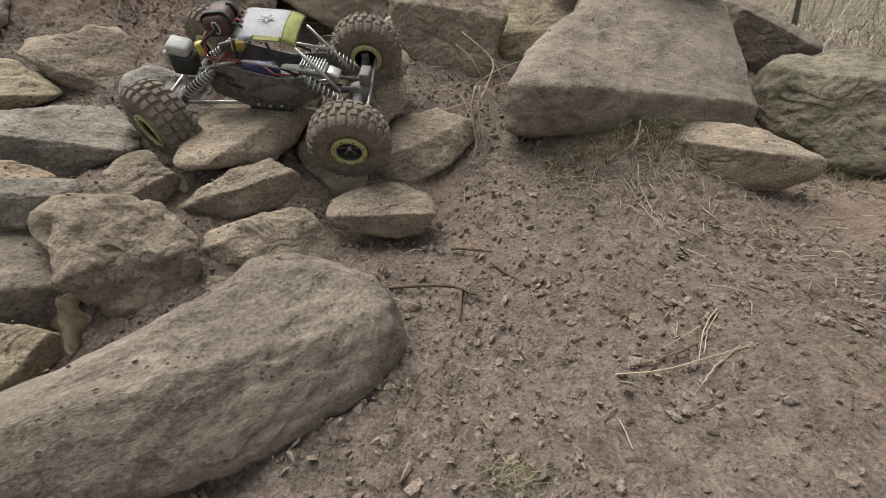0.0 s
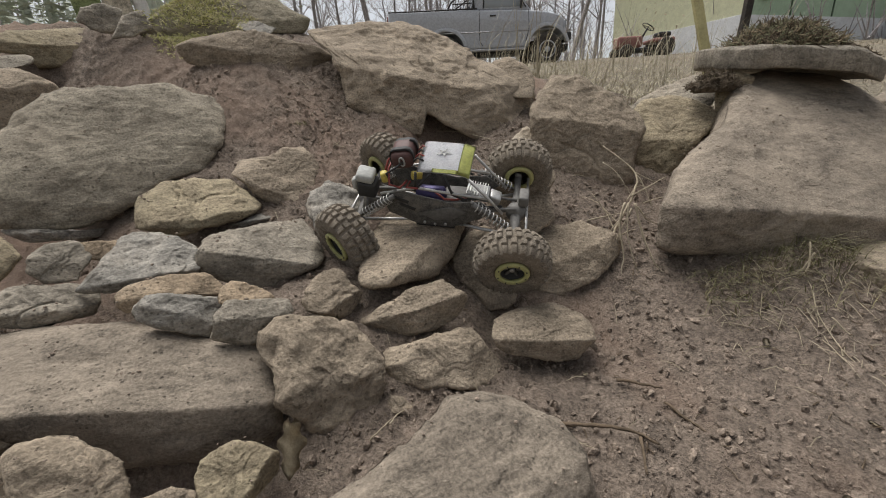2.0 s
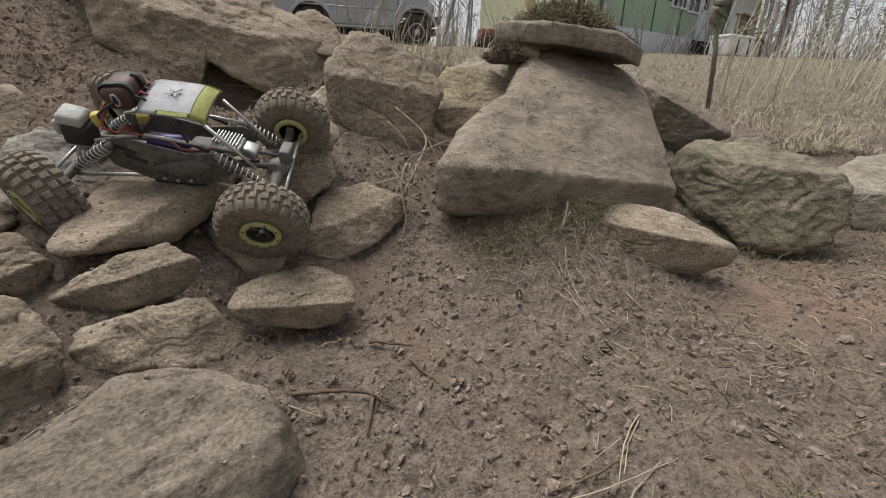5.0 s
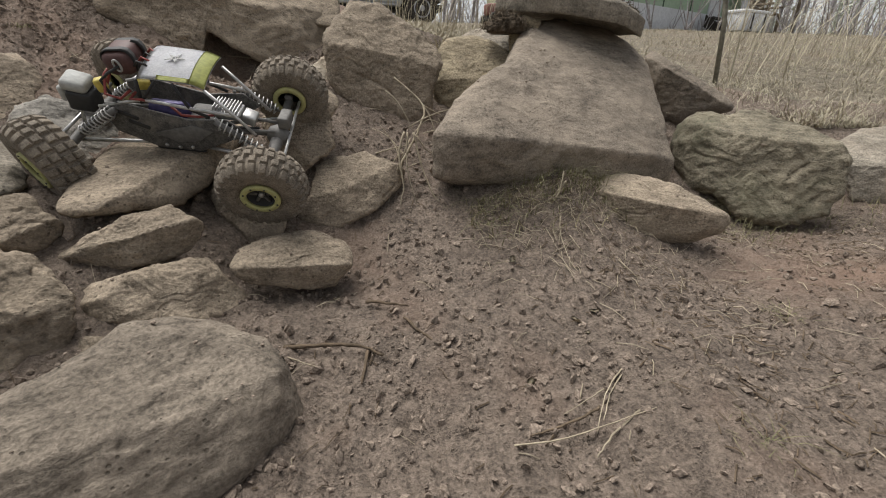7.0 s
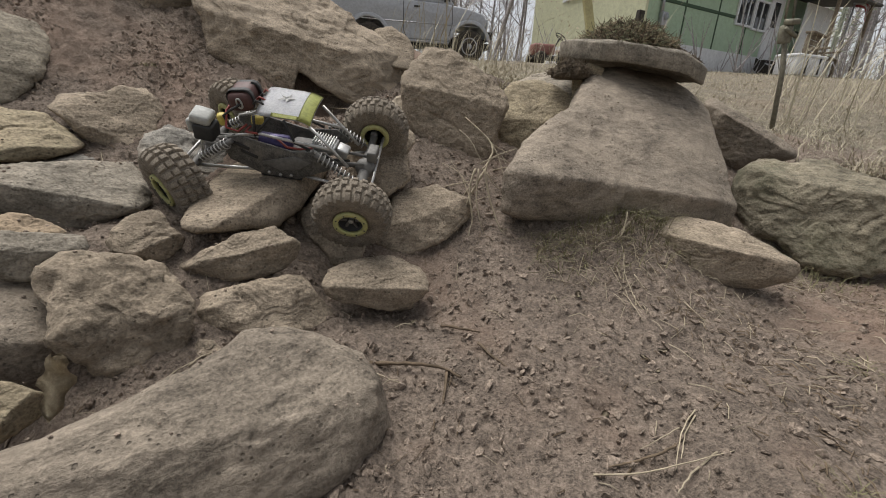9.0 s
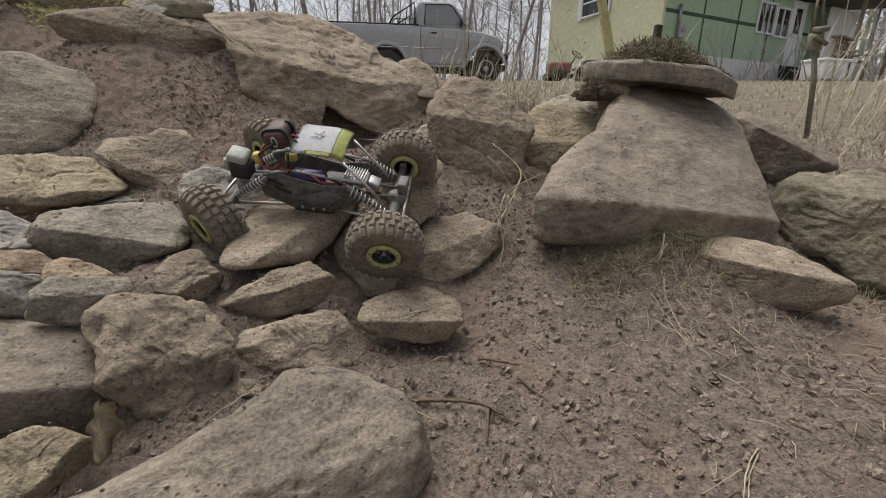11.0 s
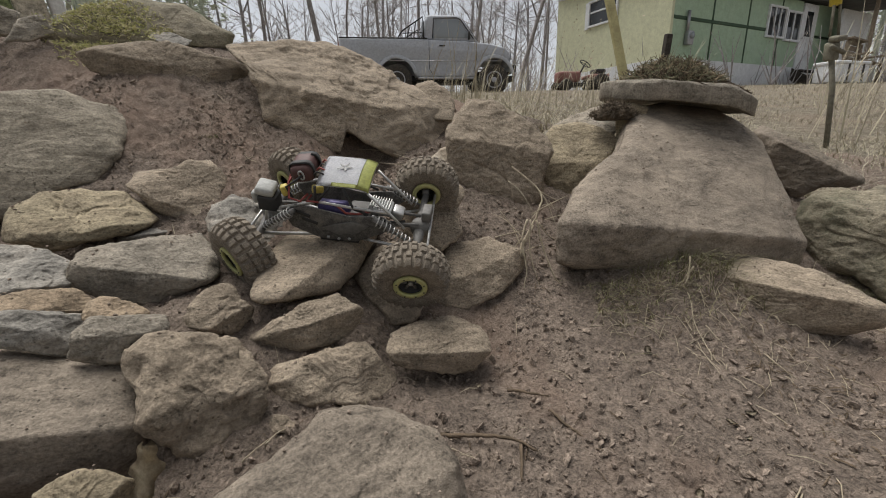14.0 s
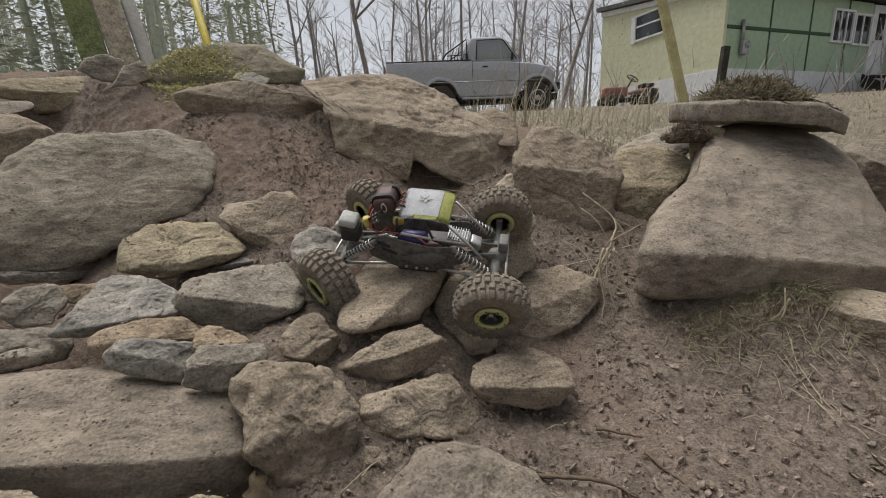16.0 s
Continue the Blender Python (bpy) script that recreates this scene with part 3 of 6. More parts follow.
add_rock("tan", (-1.222, 0.818, 0.407), 92.2, 52.8, [(-95, -10), (-74, -40), (-43, -71), (-14, -100), (29, -41), (72, -16), (122, 20), (112, 38), (59, 66), (7, 67), (-65, 51), (-96, 25)], [(0.0296, 0.07, -1.29), (0.0022, 0.01, -0.14)], 0.6, 0.16, 0.5)
add_rock("yellow", (-1.137, 0.633, 0.263), 86.3, 56.7, [(-85, -44), (-45, -61), (-1, -78), (37, -94), (50, -61), (75, 5), (80, 46), (51, 76), (27, 85), (-14, 78), (-63, 59)], [(0.0006, 0.0, -0.29), (0.0151, -0.4, -0.31)], 0.6, 0.16, 0.9)
add_rock("yellow", (-0.852, 0.413, 0.17), 77.3, 58.5, [(-69, -76), (-39, -79), (-2, -64), (28, -40), (57, -22), (79, -2), (75, 22), (56, 49), (36, 71), (-4, 83), (-41, 64)], [(0.0045, 0.07, -0.63), (0.0077, 0.01, -0.09)], 0.6, 0.16, 0.5)
add_rock("grey", (-0.742, 0.431, 0.119), 72.9, 53.8, [(-45, -14), (0, -27), (50, -32), (59, -21), (67, 4), (39, 20), (-6, 33), (-25, 32), (-51, 19), (-83, 2)], [(0.0017, -0.13, -0.77), (0.0115, 0.04, 0.27)], 0.6, 0.16, 0.7)
add_rock("grey", (-0.758, 0.489, 0.159), 76.7, 50.6, [(-24, -23), (13, -32), (21, -18), (39, 5), (22, 27), (-10, 29), (-30, 15), (-37, -5)], [(-0.0001, 0.0, -0.4)], 0.6, 0.16, 0.5)
add_rock("orange", (-0.738, 0.53, 0.165), 77.8, 47.4, [(-29, -3), (-11, -12), (7, -21), (26, -4), (39, 9), (12, 10), (-23, 16), (-33, 10)], [(0.0002, 0.0, -0.53)], 0.6, 0.16, 0.5)
add_rock("tan", (-0.628, 0.235, 0.038), 59.9, 62.7, [(-40, -19), (-33, -47), (2, -68), (26, -57), (36, -19), (35, 13), (32, 44), (19, 61), (-4, 70), (-20, 68)], [(0.0105, -0.21, -0.3), (0.0021, 0.1, 0.15)], 0.6, 0.16, 0.6)
add_rock("tan", (-0.655, 0.292, 0.041), 62.0, 59.5, [(-8, 0), (-6, -19), (9, -17), (11, -1), (0, 22), (-10, 20)], [(0.0001, 0.0, -0.21)], 0.6, 0.16, 0.5)
add_rock("tan", (-0.536, 0.257, 0.022), 55.0, 55.7, [(-35, 28), (-40, -12), (-25, -38), (7, -59), (34, -48), (43, -22), (41, -3), (32, 21), (16, 45), (3, 53), (-25, 59), (-36, 54)], [(0.0081, -0.2, -0.3), (0.001, 0.11, 0.16)], 0.6, 0.16, 0.5)
add_rock("yellow", (-0.416, 0.322, -0.018), 48.7, 38.0, [(-39, -8), (-24, -25), (3, -35), (24, -25), (39, -12), (45, 4), (25, 24), (2, 31), (-31, 27), (-39, 14)], [(0.0002, 0.0, -0.06), (0.0251, -0.74, 0.76)], 0.6, 0.16, 0.5)
add_rock("tan", (-0.463, 0.277, -0.018), 49.0, 47.8, [(-29, 1), (2, -18), (27, -18), (28, 1), (9, 14), (-16, 17), (-32, 16)], [(0.0002, 0.0, -0.25)], 0.6, 0.16, 0.5)
add_rock("grey", (0.524, 1.222, 0.419), 0, 0, [(185, 0), (173, 72), (113, 113), (50, 121), (0, 124), (-50, 120), (-108, 108), (-163, 68), (-178, 0), (-161, -67), (-111, -111), (-49, -118), (0, -120), (48, -116), (113, -113), (177, -73)], [(0.012, -0.085, 0.02), (0.022, -0.2, 0.02)], -0.045, 0.05, 0.12)
add_rock("slate", (-0.608, 0.727, 0.154), 80.2, 40.5, [(-76, -14), (-18, -8), (38, -5), (69, 0), (69, 14), (26, 13), (-16, 2), (-70, -6), (-110, -8)], [(0.0037, 0.1, -1.44), (0.0015, -0.01, 0.14)], 0.6, 0.16, 0.7)
add_rock("tan", (-0.266, 0.454, -0.029), 62.5, 29.0, [(-14, -7), (7, -15), (23, -7), (14, 7), (-11, 15), (-22, 4)], [(-0.0, 0.0, -0.32)], 0.6, 0.16, 0.5)


# ---- mesh helpers ----
def box(bm, m, sx, sy, sz, bevel=0.0):
    made = bmesh.ops.create_cube(bm, size=1.0, matrix=m @ Matrix.Diagonal((sx, sy, sz, 1)))
    if bevel:
        edges = list({e for v in made["verts"] for e in v.link_edges})
        bmesh.ops.bevel(bm, geom=edges, offset=bevel, segments=2, affect="EDGES", profile=0.5)
    return bm


def a_box(m, sx, sy, sz, bevel=0.0):
    return box(bmesh.new(), m, sx, sy, sz, bevel)


def at(x, y, z):
    return Matrix.Translation((x, y, z))


def tube(bm, points, radii, sides=6, cap=True):
    """A round bar along points, with a radius at each of them."""
    pts = [Vector(p) for p in points]
    if not isinstance(radii, (list, tuple)):
        radii = [radii] * len(pts)
    rings = []
    side = None
    for i, p in enumerate(pts):
        d = (pts[min(i + 1, len(pts) - 1)] - pts[max(i - 1, 0)]).normalized()
        if side is None or abs(side.dot(d)) > 0.95:
            side = d.orthogonal()
        side = (side - d * side.dot(d)).normalized()
        other = d.cross(side)
        rings.append([bm.verts.new(p + (side * math.cos(2 * math.pi * k / sides) + other * math.sin(2 * math.pi * k / sides)) * radii[i]) for k in range(sides)])
    for a, b in zip(rings, rings[1:]):
        for k in range(sides):
            bm.faces.new((a[k], a[(k + 1) % sides], b[(k + 1) % sides], b[k]))
    if cap and sides > 2:
        bm.faces.new(rings[0][::-1])
        bm.faces.new(rings[-1])
    return bm


def a_tube(points, radii, sides=8):
    return tube(bmesh.new(), points, radii, sides)


def turned(bm, m, profile, seg=32, closed=False):
    """A body of revolution round the local z axis; profile: (radius, height) pairs."""
    rings = []
    for r, h in profile:
        rings.append([bm.verts.new(m @ Vector((r * math.cos(2 * math.pi * k / seg), r * math.sin(2 * math.pi * k / seg), h))) for k in range(seg)])
    pairs = list(zip(rings, rings[1:])) + ([(rings[-1], rings[0])] if closed else [])
    for a, b in pairs:
        for k in range(seg):
            bm.faces.new((a[k], a[(k + 1) % seg], b[(k + 1) % seg], b[k]))
    if not closed:
        bm.faces.new(rings[0][::-1])
        bm.faces.new(rings[-1])
    return bm


def a_turned(m, profile, seg=32, closed=False):
    return turned(bmesh.new(), m, profile, seg, closed)


def sheet(outline, thick, m=Matrix.Identity(4), bevel=0.0):
    """A flat plate in the local xz plane, of the given outline, thick along y, its middle at y = 0."""
    bm = bmesh.new()
    front = [bm.verts.new(m @ Vector((x, -thick / 2, z))) for x, z in outline]
    rear = [bm.verts.new(m @ Vector((x, thick / 2, z))) for x, z in outline]
    n = len(outline)
    caps = [bm.faces.new(front), bm.faces.new(rear[::-1])]
    for i in range(n):
        bm.faces.new((front[(i + 1) % n], front[i], rear[i], rear[(i + 1) % n]))
    bmesh.ops.recalc_face_normals(bm, faces=bm.faces)
    if bevel:
        edges = list({e for f in caps for e in f.edges})
        bmesh.ops.bevel(bm, geom=edges, offset=bevel, segments=2, affect="EDGES", profile=0.5)
    return bm


def arc(cx, cz, r, a0, a1, n):
    return [(cx + r * math.cos(radians(a0 + (a1 - a0) * k / n)), cz + r * math.sin(radians(a0 + (a1 - a0) * k / n))) for k in range(n + 1)]


def glassy(name, colour, rough=0.08):
    m = bpy.data.materials.new(name)
    m.use_nodes = True
    b = m.node_tree.nodes["Principled BSDF"]
    b.inputs["Base Color"].default_value = (*colour, 1)
    b.inputs["Roughness"].default_value = rough
    b.inputs["Specular IOR Level"].default_value = 0.6
    return m


SILVER = plain("faded_grey_car_paint", (0.46, 0.475, 0.51), 0.45)
BLACK = plain("black_plastic", (0.04, 0.039, 0.038), 0.6)
RUBBER = mat("dusty_rubber", (0.075, 0.066, 0.055), (0.04, 0.036, 0.032), 0.95, 60, 400, 0.4, (0.16, 0.13, 0.095), 16, 0.5, vary=0, grit=0.8)
STEEL = plain("grey_steel", (0.4, 0.4, 0.41), 0.4, 0.8)
DARK_GLASS = glassy("dark_window_glass", (0.03, 0.033, 0.036))
# opaque pane; the sky mirrored in and seen through it is painted as pale grey
SKY_GLASS = glassy("window_glass_with_sky", (0.24, 0.26, 0.275), 0.12)
YELLOW_SIDING = mat("pale_yellow_siding", (0.62, 0.62, 0.43), (0.595, 0.595, 0.41), 0.7, 1.5, 40, 0.05, (0.55, 0.55, 0.37), 0.8, 0.3, vary=0.03)
GREEN_SIDING = mat("green_painted_panel", (0.38, 0.49, 0.35), (0.355, 0.47, 0.33), 0.65, 1.4, 40, 0.15, (0.38, 0.47, 0.37), 0.9, 0.5, vary=0.05)
GREEN_TRIM = plain("dark_green_batten", (0.06, 0.10, 0.06), 0.7)
WHITE = mat("weathered_white_paint", (0.76, 0.77, 0.78), (0.66, 0.67, 0.68), 0.6, 3, 60, 0.15, vary=0.03)
ROOF = mat("dark_roof_felt", (0.12, 0.115, 0.11), (0.08, 0.078, 0.075), 0.9, 3, 60, 0.2)
OLD_WOOD = mat("weathered_wood", (0.26, 0.21, 0.15), (0.17, 0.135, 0.1), 0.9, 14, 120, 0.4, grit=0.8)
DARK_WOOD = mat("dark_wet_wood", (0.07, 0.06, 0.05), (0.04, 0.035, 0.03), 0.9, 14, 120, 0.4, grit=0.8)
GREEN_POST = mat("green_stained_timber", (0.24, 0.28, 0.13), (0.17, 0.20, 0.095), 0.85, 8, 90, 0.4, grit=0.8)
TAN_POST = mat("brown_timber", (0.54, 0.48, 0.385), (0.43, 0.38, 0.30), 0.9, 8, 90, 0.4, grit=0.8)
YELLOW_PLASTIC = plain("yellow_plastic_guard", (0.62, 0.50, 0.07), 0.5)
PALE_YELLOW = mat("faded_yellow_board", (0.50, 0.455, 0.24), (0.38, 0.34, 0.18), 0.8, 10, 120, 0.2)
GALV = mat("rusty_galvanised_rod", (0.25, 0.235, 0.18), (0.16, 0.145, 0.11), 0.7, 60, 400, 0.4, metal=0.4)
RED_PAINT = plain("faded_red_paint", (0.27, 0.13, 0.11), 0.55)
BARK = mat("grey_bark", (0.36, 0.33, 0.315), (0.25, 0.225, 0.21), 0.95, 8, 60, 0.5, vary=0.2, grit=0.8)
# haze over the far wood and brush is put into this pale bark colour
WOODS_HAZE = mat("haze_paled_bark", (0.46, 0.43, 0.425), (0.36, 0.335, 0.33), 0.95, 3, 30, 0.2, vary=0, grit=0.8)
WITHERED = mat("withered_beige_leaves", (0.50, 0.42, 0.30), (0.38, 0.30, 0.21), 0.9, 6, 60, 0.0, vary=0)
# evergreen lightened to grey-green: the mist in front is painted into the colour
PINE_HAZE = mat("haze_paled_evergreen", (0.46, 0.48, 0.40), (0.34, 0.37, 0.30), 0.9, 6, 60, 0.2, vary=0.2)
STRAW = mat("dry_straw", (0.46, 0.412, 0.305), (0.35, 0.31, 0.222), 0.85, 12, 200, 0.0, (0.30, 0.275, 0.19), 2.0, 0.6, vary=0)
STRAW_DARK = mat("matted_dead_moss", (0.36, 0.29, 0.19), (0.23, 0.18, 0.115), 0.95, 40, 300, 0.4, vary=0, grit=0.8)
MOSS_DRY = mat("dry_moss_tips", (0.62, 0.57, 0.33), (0.50, 0.45, 0.26), 0.95, 40, 300, 0.4, vary=0)
MOSS = mat("yellow_green_moss", (0.50, 0.50, 0.19), (0.38, 0.38, 0.14), 0.95, 40, 300, 0.6, vary=0)
SOD_GREEN = mat("dull_green_sod", (0.25, 0.245, 0.15), (0.16, 0.155, 0.095), 0.95, 40, 300, 0.4, vary=0, grit=0.8)
LEAF_MOULD = mat("dark_leaf_mould", (0.15, 0.115, 0.08), (0.08, 0.062, 0.043), 0.95, 40, 300, 0.6, vary=0, grit=0.8)


# ---- the pickup truck ----
def build_truck():
    truck = empty("pickup_truck", pose(-0.49, 12.7, 1.27, 0, 0, 10.5), "faded grey pickup truck parked on the grass", "pickup truck")
    r = 0.395
    lower = [(-2.72, 0.62), (-2.72, 1.38), (-0.46, 1.38), (-0.44, 1.36), (0.55, 1.34), (0.62, 1.33), (1.2, 1.28), (1.62, 1.18), (1.74, 1.05), (1.76, 0.62)]
    lower += arc(1.3, 0.45, 0.50, 20, 160, 10) + [(0.8, 0.48), (-0.8, 0.48)] + arc(-1.3, 0.45, 0.48, 20, 160, 10) + [(-1.8, 0.62)]
    part("body", sheet(lower, 1.58, bevel=0.045), SILVER, truck)
    cab = [(-0.56, 1.37), (-0.53, 1.8), (-0.48, 1.93), (-0.38, 1.965), (0.3, 1.965), (0.42, 1.93), (0.9, 1.325)]
    part("cab", sheet(cab, 1.42, bevel=0.06), SILVER, truck)
    bed = bmesh.new()
    box(bed, at(-1.6, 0, 1.37), 2.1, 1.3, 0.05, 0.01)
    part("bed_liner", bed, BLACK, truck)
    rail = bmesh.new()
    for y in (-0.77, 0.77):
        tube(rail, [(-2.7, y, 1.395), (-0.48, y, 1.395)], 0.018, 6)
    part("bed_rail", rail, BLACK, truck)
    for y in (-0.717, 0.717):
        part("side_window", sheet([(-0.3, 1.42), (-0.27, 1.85), (0.29, 1.86), (0.39, 1.82), (0.69, 1.42)], 0.012, at(0, y, 0), 0.003), SKY_GLASS, truck)
        frame_bm = bmesh.new()
        s = y * 1.012
        tube(frame_bm, [(-0.33, s, 1.41), (-0.3, s, 1.88), (0.3, s, 1.895), (0.41, s, 1.85), (0.75, s, 1.40)], 0.014, 5)
        part("window_frame", frame_bm, BLACK, truck)
        # slanted open rack behind the cab
        bars = bmesh.new()
        tube(bars, [(-1.24, y, 1.39), (-1.12, y, 1.57), (-0.58, y, 1.91), (-0.56, y, 1.39)], 0.022, 6)
        for x0, z0, x1, z1 in ((-1.0, 1.42, -0.92, 1.66), (-0.82, 1.42, -0.76, 1.78), (-1.1, 1.52, -0.6, 1.54)):
            tube(bars, [(x0, y, z0), (x1, y, z1)], 0.012, 5)
        part("bed_rack", bars, BLACK, truck)
        d = y / abs(y)
        for seam in (((-0.44, 1.36), (-0.44, 0.66), (-0.36, 0.53)), ((0.8, 1.33), (0.82, 0.9), (0.74, 0.6))):
            part("door_seam", a_tube([(x, d * 0.792, z) for x, z in seam], 0.008, 4), BLACK, truck)
        part("side_strip", a_box(at(-0.1, d * 0.795, 0.86), 3.2, 0.014, 0.022), STEEL, truck)
        part("door_handle", a_box(at(-0.1, d * 0.803, 1.22), 0.15, 0.03, 0.035, 0.008), BLACK, truck)
        mirror = bmesh.new()
        box(mirror, at(0.6, d * 0.86, 1.45), 0.06, 0.12, 0.2, 0.025)
        tube(mirror, [(0.64, d * 0.74, 1.40), (0.61, d * 0.82, 1.42)], 0.02, 6)
        part("side_mirror", mirror, BLACK, truck)
        for cx, rr in ((-1.3, 0.55), (1.3, 0.57)):
            outer = arc(cx, 0.45, rr, 12, 168, 12)
            inner = arc(cx, 0.45, rr - 0.09, 168, 12, 12)
            part("wheel_arch", sheet(outer + inner, 0.07, at(0, d * 0.78, 0), 0.015), SILVER, truck)
        part("rocker_step", a_box(at(0.0, d * 0.77, 0.44), 1.5, 0.09, 0.06, 0.015), STEEL, truck)
        part("tail_light", a_box(at(-2.735, d * 0.70, 1.16), 0.03, 0.14, 0.3, 0.01), RED_PAINT, truck, "cloudy red tail light")
        part("headlight", a_box(at(1.76, d * 0.62, 0.98), 0.03, 0.26, 0.16, 0.01), SKY_GLASS, truck)
    part("windscreen", a_box(at(0.672, 0, 1.635) @ pose(0, 0, 0, 0, -38.4, 0), 0.016, 1.24, 0.66, 0.004), DARK_GLASS, truck)
    part("rear_window", a_box(at(-0.56, 0, 1.66) @ pose(0, 0, 0, 0, 6, 0), 0.016, 1.2, 0.36, 0.004), DARK_GLASS, truck)
    part("rear_bumper", a_box(at(-2.86, 0, 0.72), 0.18, 1.5, 0.18, 0.03), WHITE, truck)
    part("front_bumper", a_box(at(1.84, 0, 0.68), 0.16, 1.6, 0.2, 0.04), BLACK, truck)
    part("grille", a_box(at(1.765, 0, 0.98), 0.03, 0.9, 0.18, 0.01), BLACK, truck)
    under = bmesh.new()
    box(under, at(0, 0, 0.46), 3.9, 0.9, 0.16, 0.02)
    for x in (-1.3, 1.3):
        tube(under, [(x, -0.6, r), (x, 0.6, r)], 0.07, 8)
    part("chassis_frame", under, BLACK, truck)
    for x in (-1.3, 1.3):
        for d in (-1, 1):
            w = at(x, d * 0.70, r) @ pose(0, 0, 0, 90, 0, 0)
            tyre = part("wheel", a_turned(w, [(0.20, -0.11), (0.30, -0.125), (0.37, -0.115), (0.395, -0.08), (0.395, 0.08), (0.37, 0.115), (0.30, 0.125), (0.20, 0.11)], 40), RUBBER, truck)
            part("rim", a_turned(w, [(0.05, -0.118), (0.12, -0.09), (0.19, -0.112), (0.215, -0.118), (0.215, 0.118), (0.19, 0.112), (0.12, 0.09), (0.05, 0.118)], 28), STEEL, tyre, "dusty grey steel rim")


# ---- the mobile home ----
def build_house():
    house = empty("mobile_home", pose(5.72, 12.79, 1.3, 0, 0, 28.0), "green and pale yellow mobile home with white skirting", "house")
    low, high, back, long, deep = 0.9, 2.9, 3.55, 9.0, 4.6
    end = bmesh.new()
    ring = [(0, 0, low), (0, deep, low), (0, deep, back), (0, 0, high)]
    verts = [end.verts.new(v) for v in ring] + [end.verts.new((x + 0.1, y, z)) for x, y, z in ring]
    for q in ((0, 1, 2, 3), (7, 6, 5, 4), (0, 4, 5, 1), (1, 5, 6, 2), (2, 6, 7, 3), (3, 7, 4, 0)):
        end.faces.new([verts[i] for i in q])
    bmesh.ops.recalc_face_normals(end, faces=end.faces)
    part("end_wall", end, YELLOW_SIDING, house, "pale yellow sheet-metal end wall", smooth=False)
    for k, (x0, x1) in enumerate(((0.1, 1.74), (1.78, 3.42), (3.46, 5.1), (5.14, 6.3), (7.22, 9.0))):
        for z0, z1 in ((low, 1.88), (1.97, high)):
            part("wall_panel", a_box(at((x0 + x1) / 2, 0.03, (z0 + z1) / 2), x1 - x0, 0.05, z1 - z0, 0.004), GREEN_SIDING, house, smooth=False)
    core = bmesh.new()
    box(core, at(long / 2 + 0.06, deep / 2 + 0.06, (low + high) / 2), long - 0.12, deep - 0.05, high - low)
    part("wall", core, GREEN_TRIM, house, smooth=False)
    part("batten", a_box(at(3.2, 0.0, 1.925), 6.2, 0.035, 0.085, 0.006), GREEN_TRIM, house, smooth=False)
    for x in (1.76, 3.44, 5.12):
        part("batten", a_box(at(x, 0.0, 1.4), 0.045, 0.03, 1.0, 0.004), GREEN_TRIM, house, smooth=False)
        part("batten", a_box(at(x, 0.0, 2.43), 0.045, 0.03, 0.92, 0.004), GREEN_TRIM, house, smooth=False)
    roof = bmesh.new()
    ring = [(-0.2, -0.35, high), (long + 0.2, -0.35, high), (long + 0.2, deep + 0.1, back + 0.05), (-0.2, deep + 0.1, back + 0.05)]
    verts = [roof.verts.new(v) for v in ring] + [roof.verts.new((x, y, z + 0.12)) for x, y, z in ring]
    for q in ((3, 2, 1, 0), (4, 5, 6, 7), (0, 1, 5, 4), (1, 2, 6, 5), (2, 3, 7, 6), (3, 0, 4, 7)):
        roof.faces.new([verts[i] for i in q])
    part("roof", roof, ROOF, house, smooth=False)
    fascia = bmesh.new()
    box(fascia, at(-0.03, deep / 2, (high + back) / 2 - 0.06) @ pose(0, 0, 0, math.degrees(math.atan2(back - high, deep)), 0, 0), 0.05, deep, 0.16, 0.01)
    part("fascia", fascia, WHITE, house, smooth=False)
    for m, sx, sy in ((at(long / 2, -0.01, 0.35), long, 0.04), (at(-0.01, deep / 2, 0.35), 0.04, deep)):
        part("skirting", a_box(m, sx, sy, 1.1, 0.006), WHITE, house, "white weathered skirting board", smooth=False)

    def window(m, w, h, mullions, pane_mat):
        win = part("window", a_box(m @ at(0, 0.0, 0), w - 0.02, 0.016, h - 0.02), pane_mat, house, "white-framed window", smooth=False)
        for x in (-w / 2, w / 2):
            part("frame", a_box(m @ at(x, -0.02, 0), 0.06, 0.07, h + 0.06, 0.006), WHITE, win, smooth=False)
        for z in (-h / 2, h / 2):
            part("frame", a_box(m @ at(0, -0.02, z), w - 0.06, 0.066, 0.06, 0.006), WHITE, win, smooth=False)
        for x in mullions:
            part("mullion", a_box(m @ at(x, -0.015, 0), 0.04, 0.05, h - 0.06, 0.004), WHITE, win, smooth=False)
        return win

    window(at(4.86, -0.01, 2.17), 0.92, 0.86, (-0.12, 0.16), DARK_GLASS)
    window(at(5.83, -0.01, 2.12), 0.82, 0.84, (0.0,), DARK_GLASS)
    end_turn = pose(0, 0, 0, 0, 0, -90)
    window(at(-0.01, 2.45, 2.62) @ end_turn, 1.15, 0.72, (), DARK_GLASS)
    part("window_shutter", a_box(at(-0.02, 3.12, 2.6), 0.03, 0.16, 0.8, 0.006), WHITE, house, smooth=False)
    part("window_bar", a_box(at(-0.03, 2.45, 2.66), 0.03, 1.1, 0.05, 0.006), WHITE, house, smooth=False)
    door = part("door", a_box(at(6.76, 0.0, 1.88), 0.86, 0.06, 1.96, 0.01), WHITE, house, "white entrance door with a narrow window", smooth=False)
    part("pane", a_box(at(6.72, -0.035, 2.25), 0.34, 0.02, 0.75), DARK_GLASS, door, smooth=False)
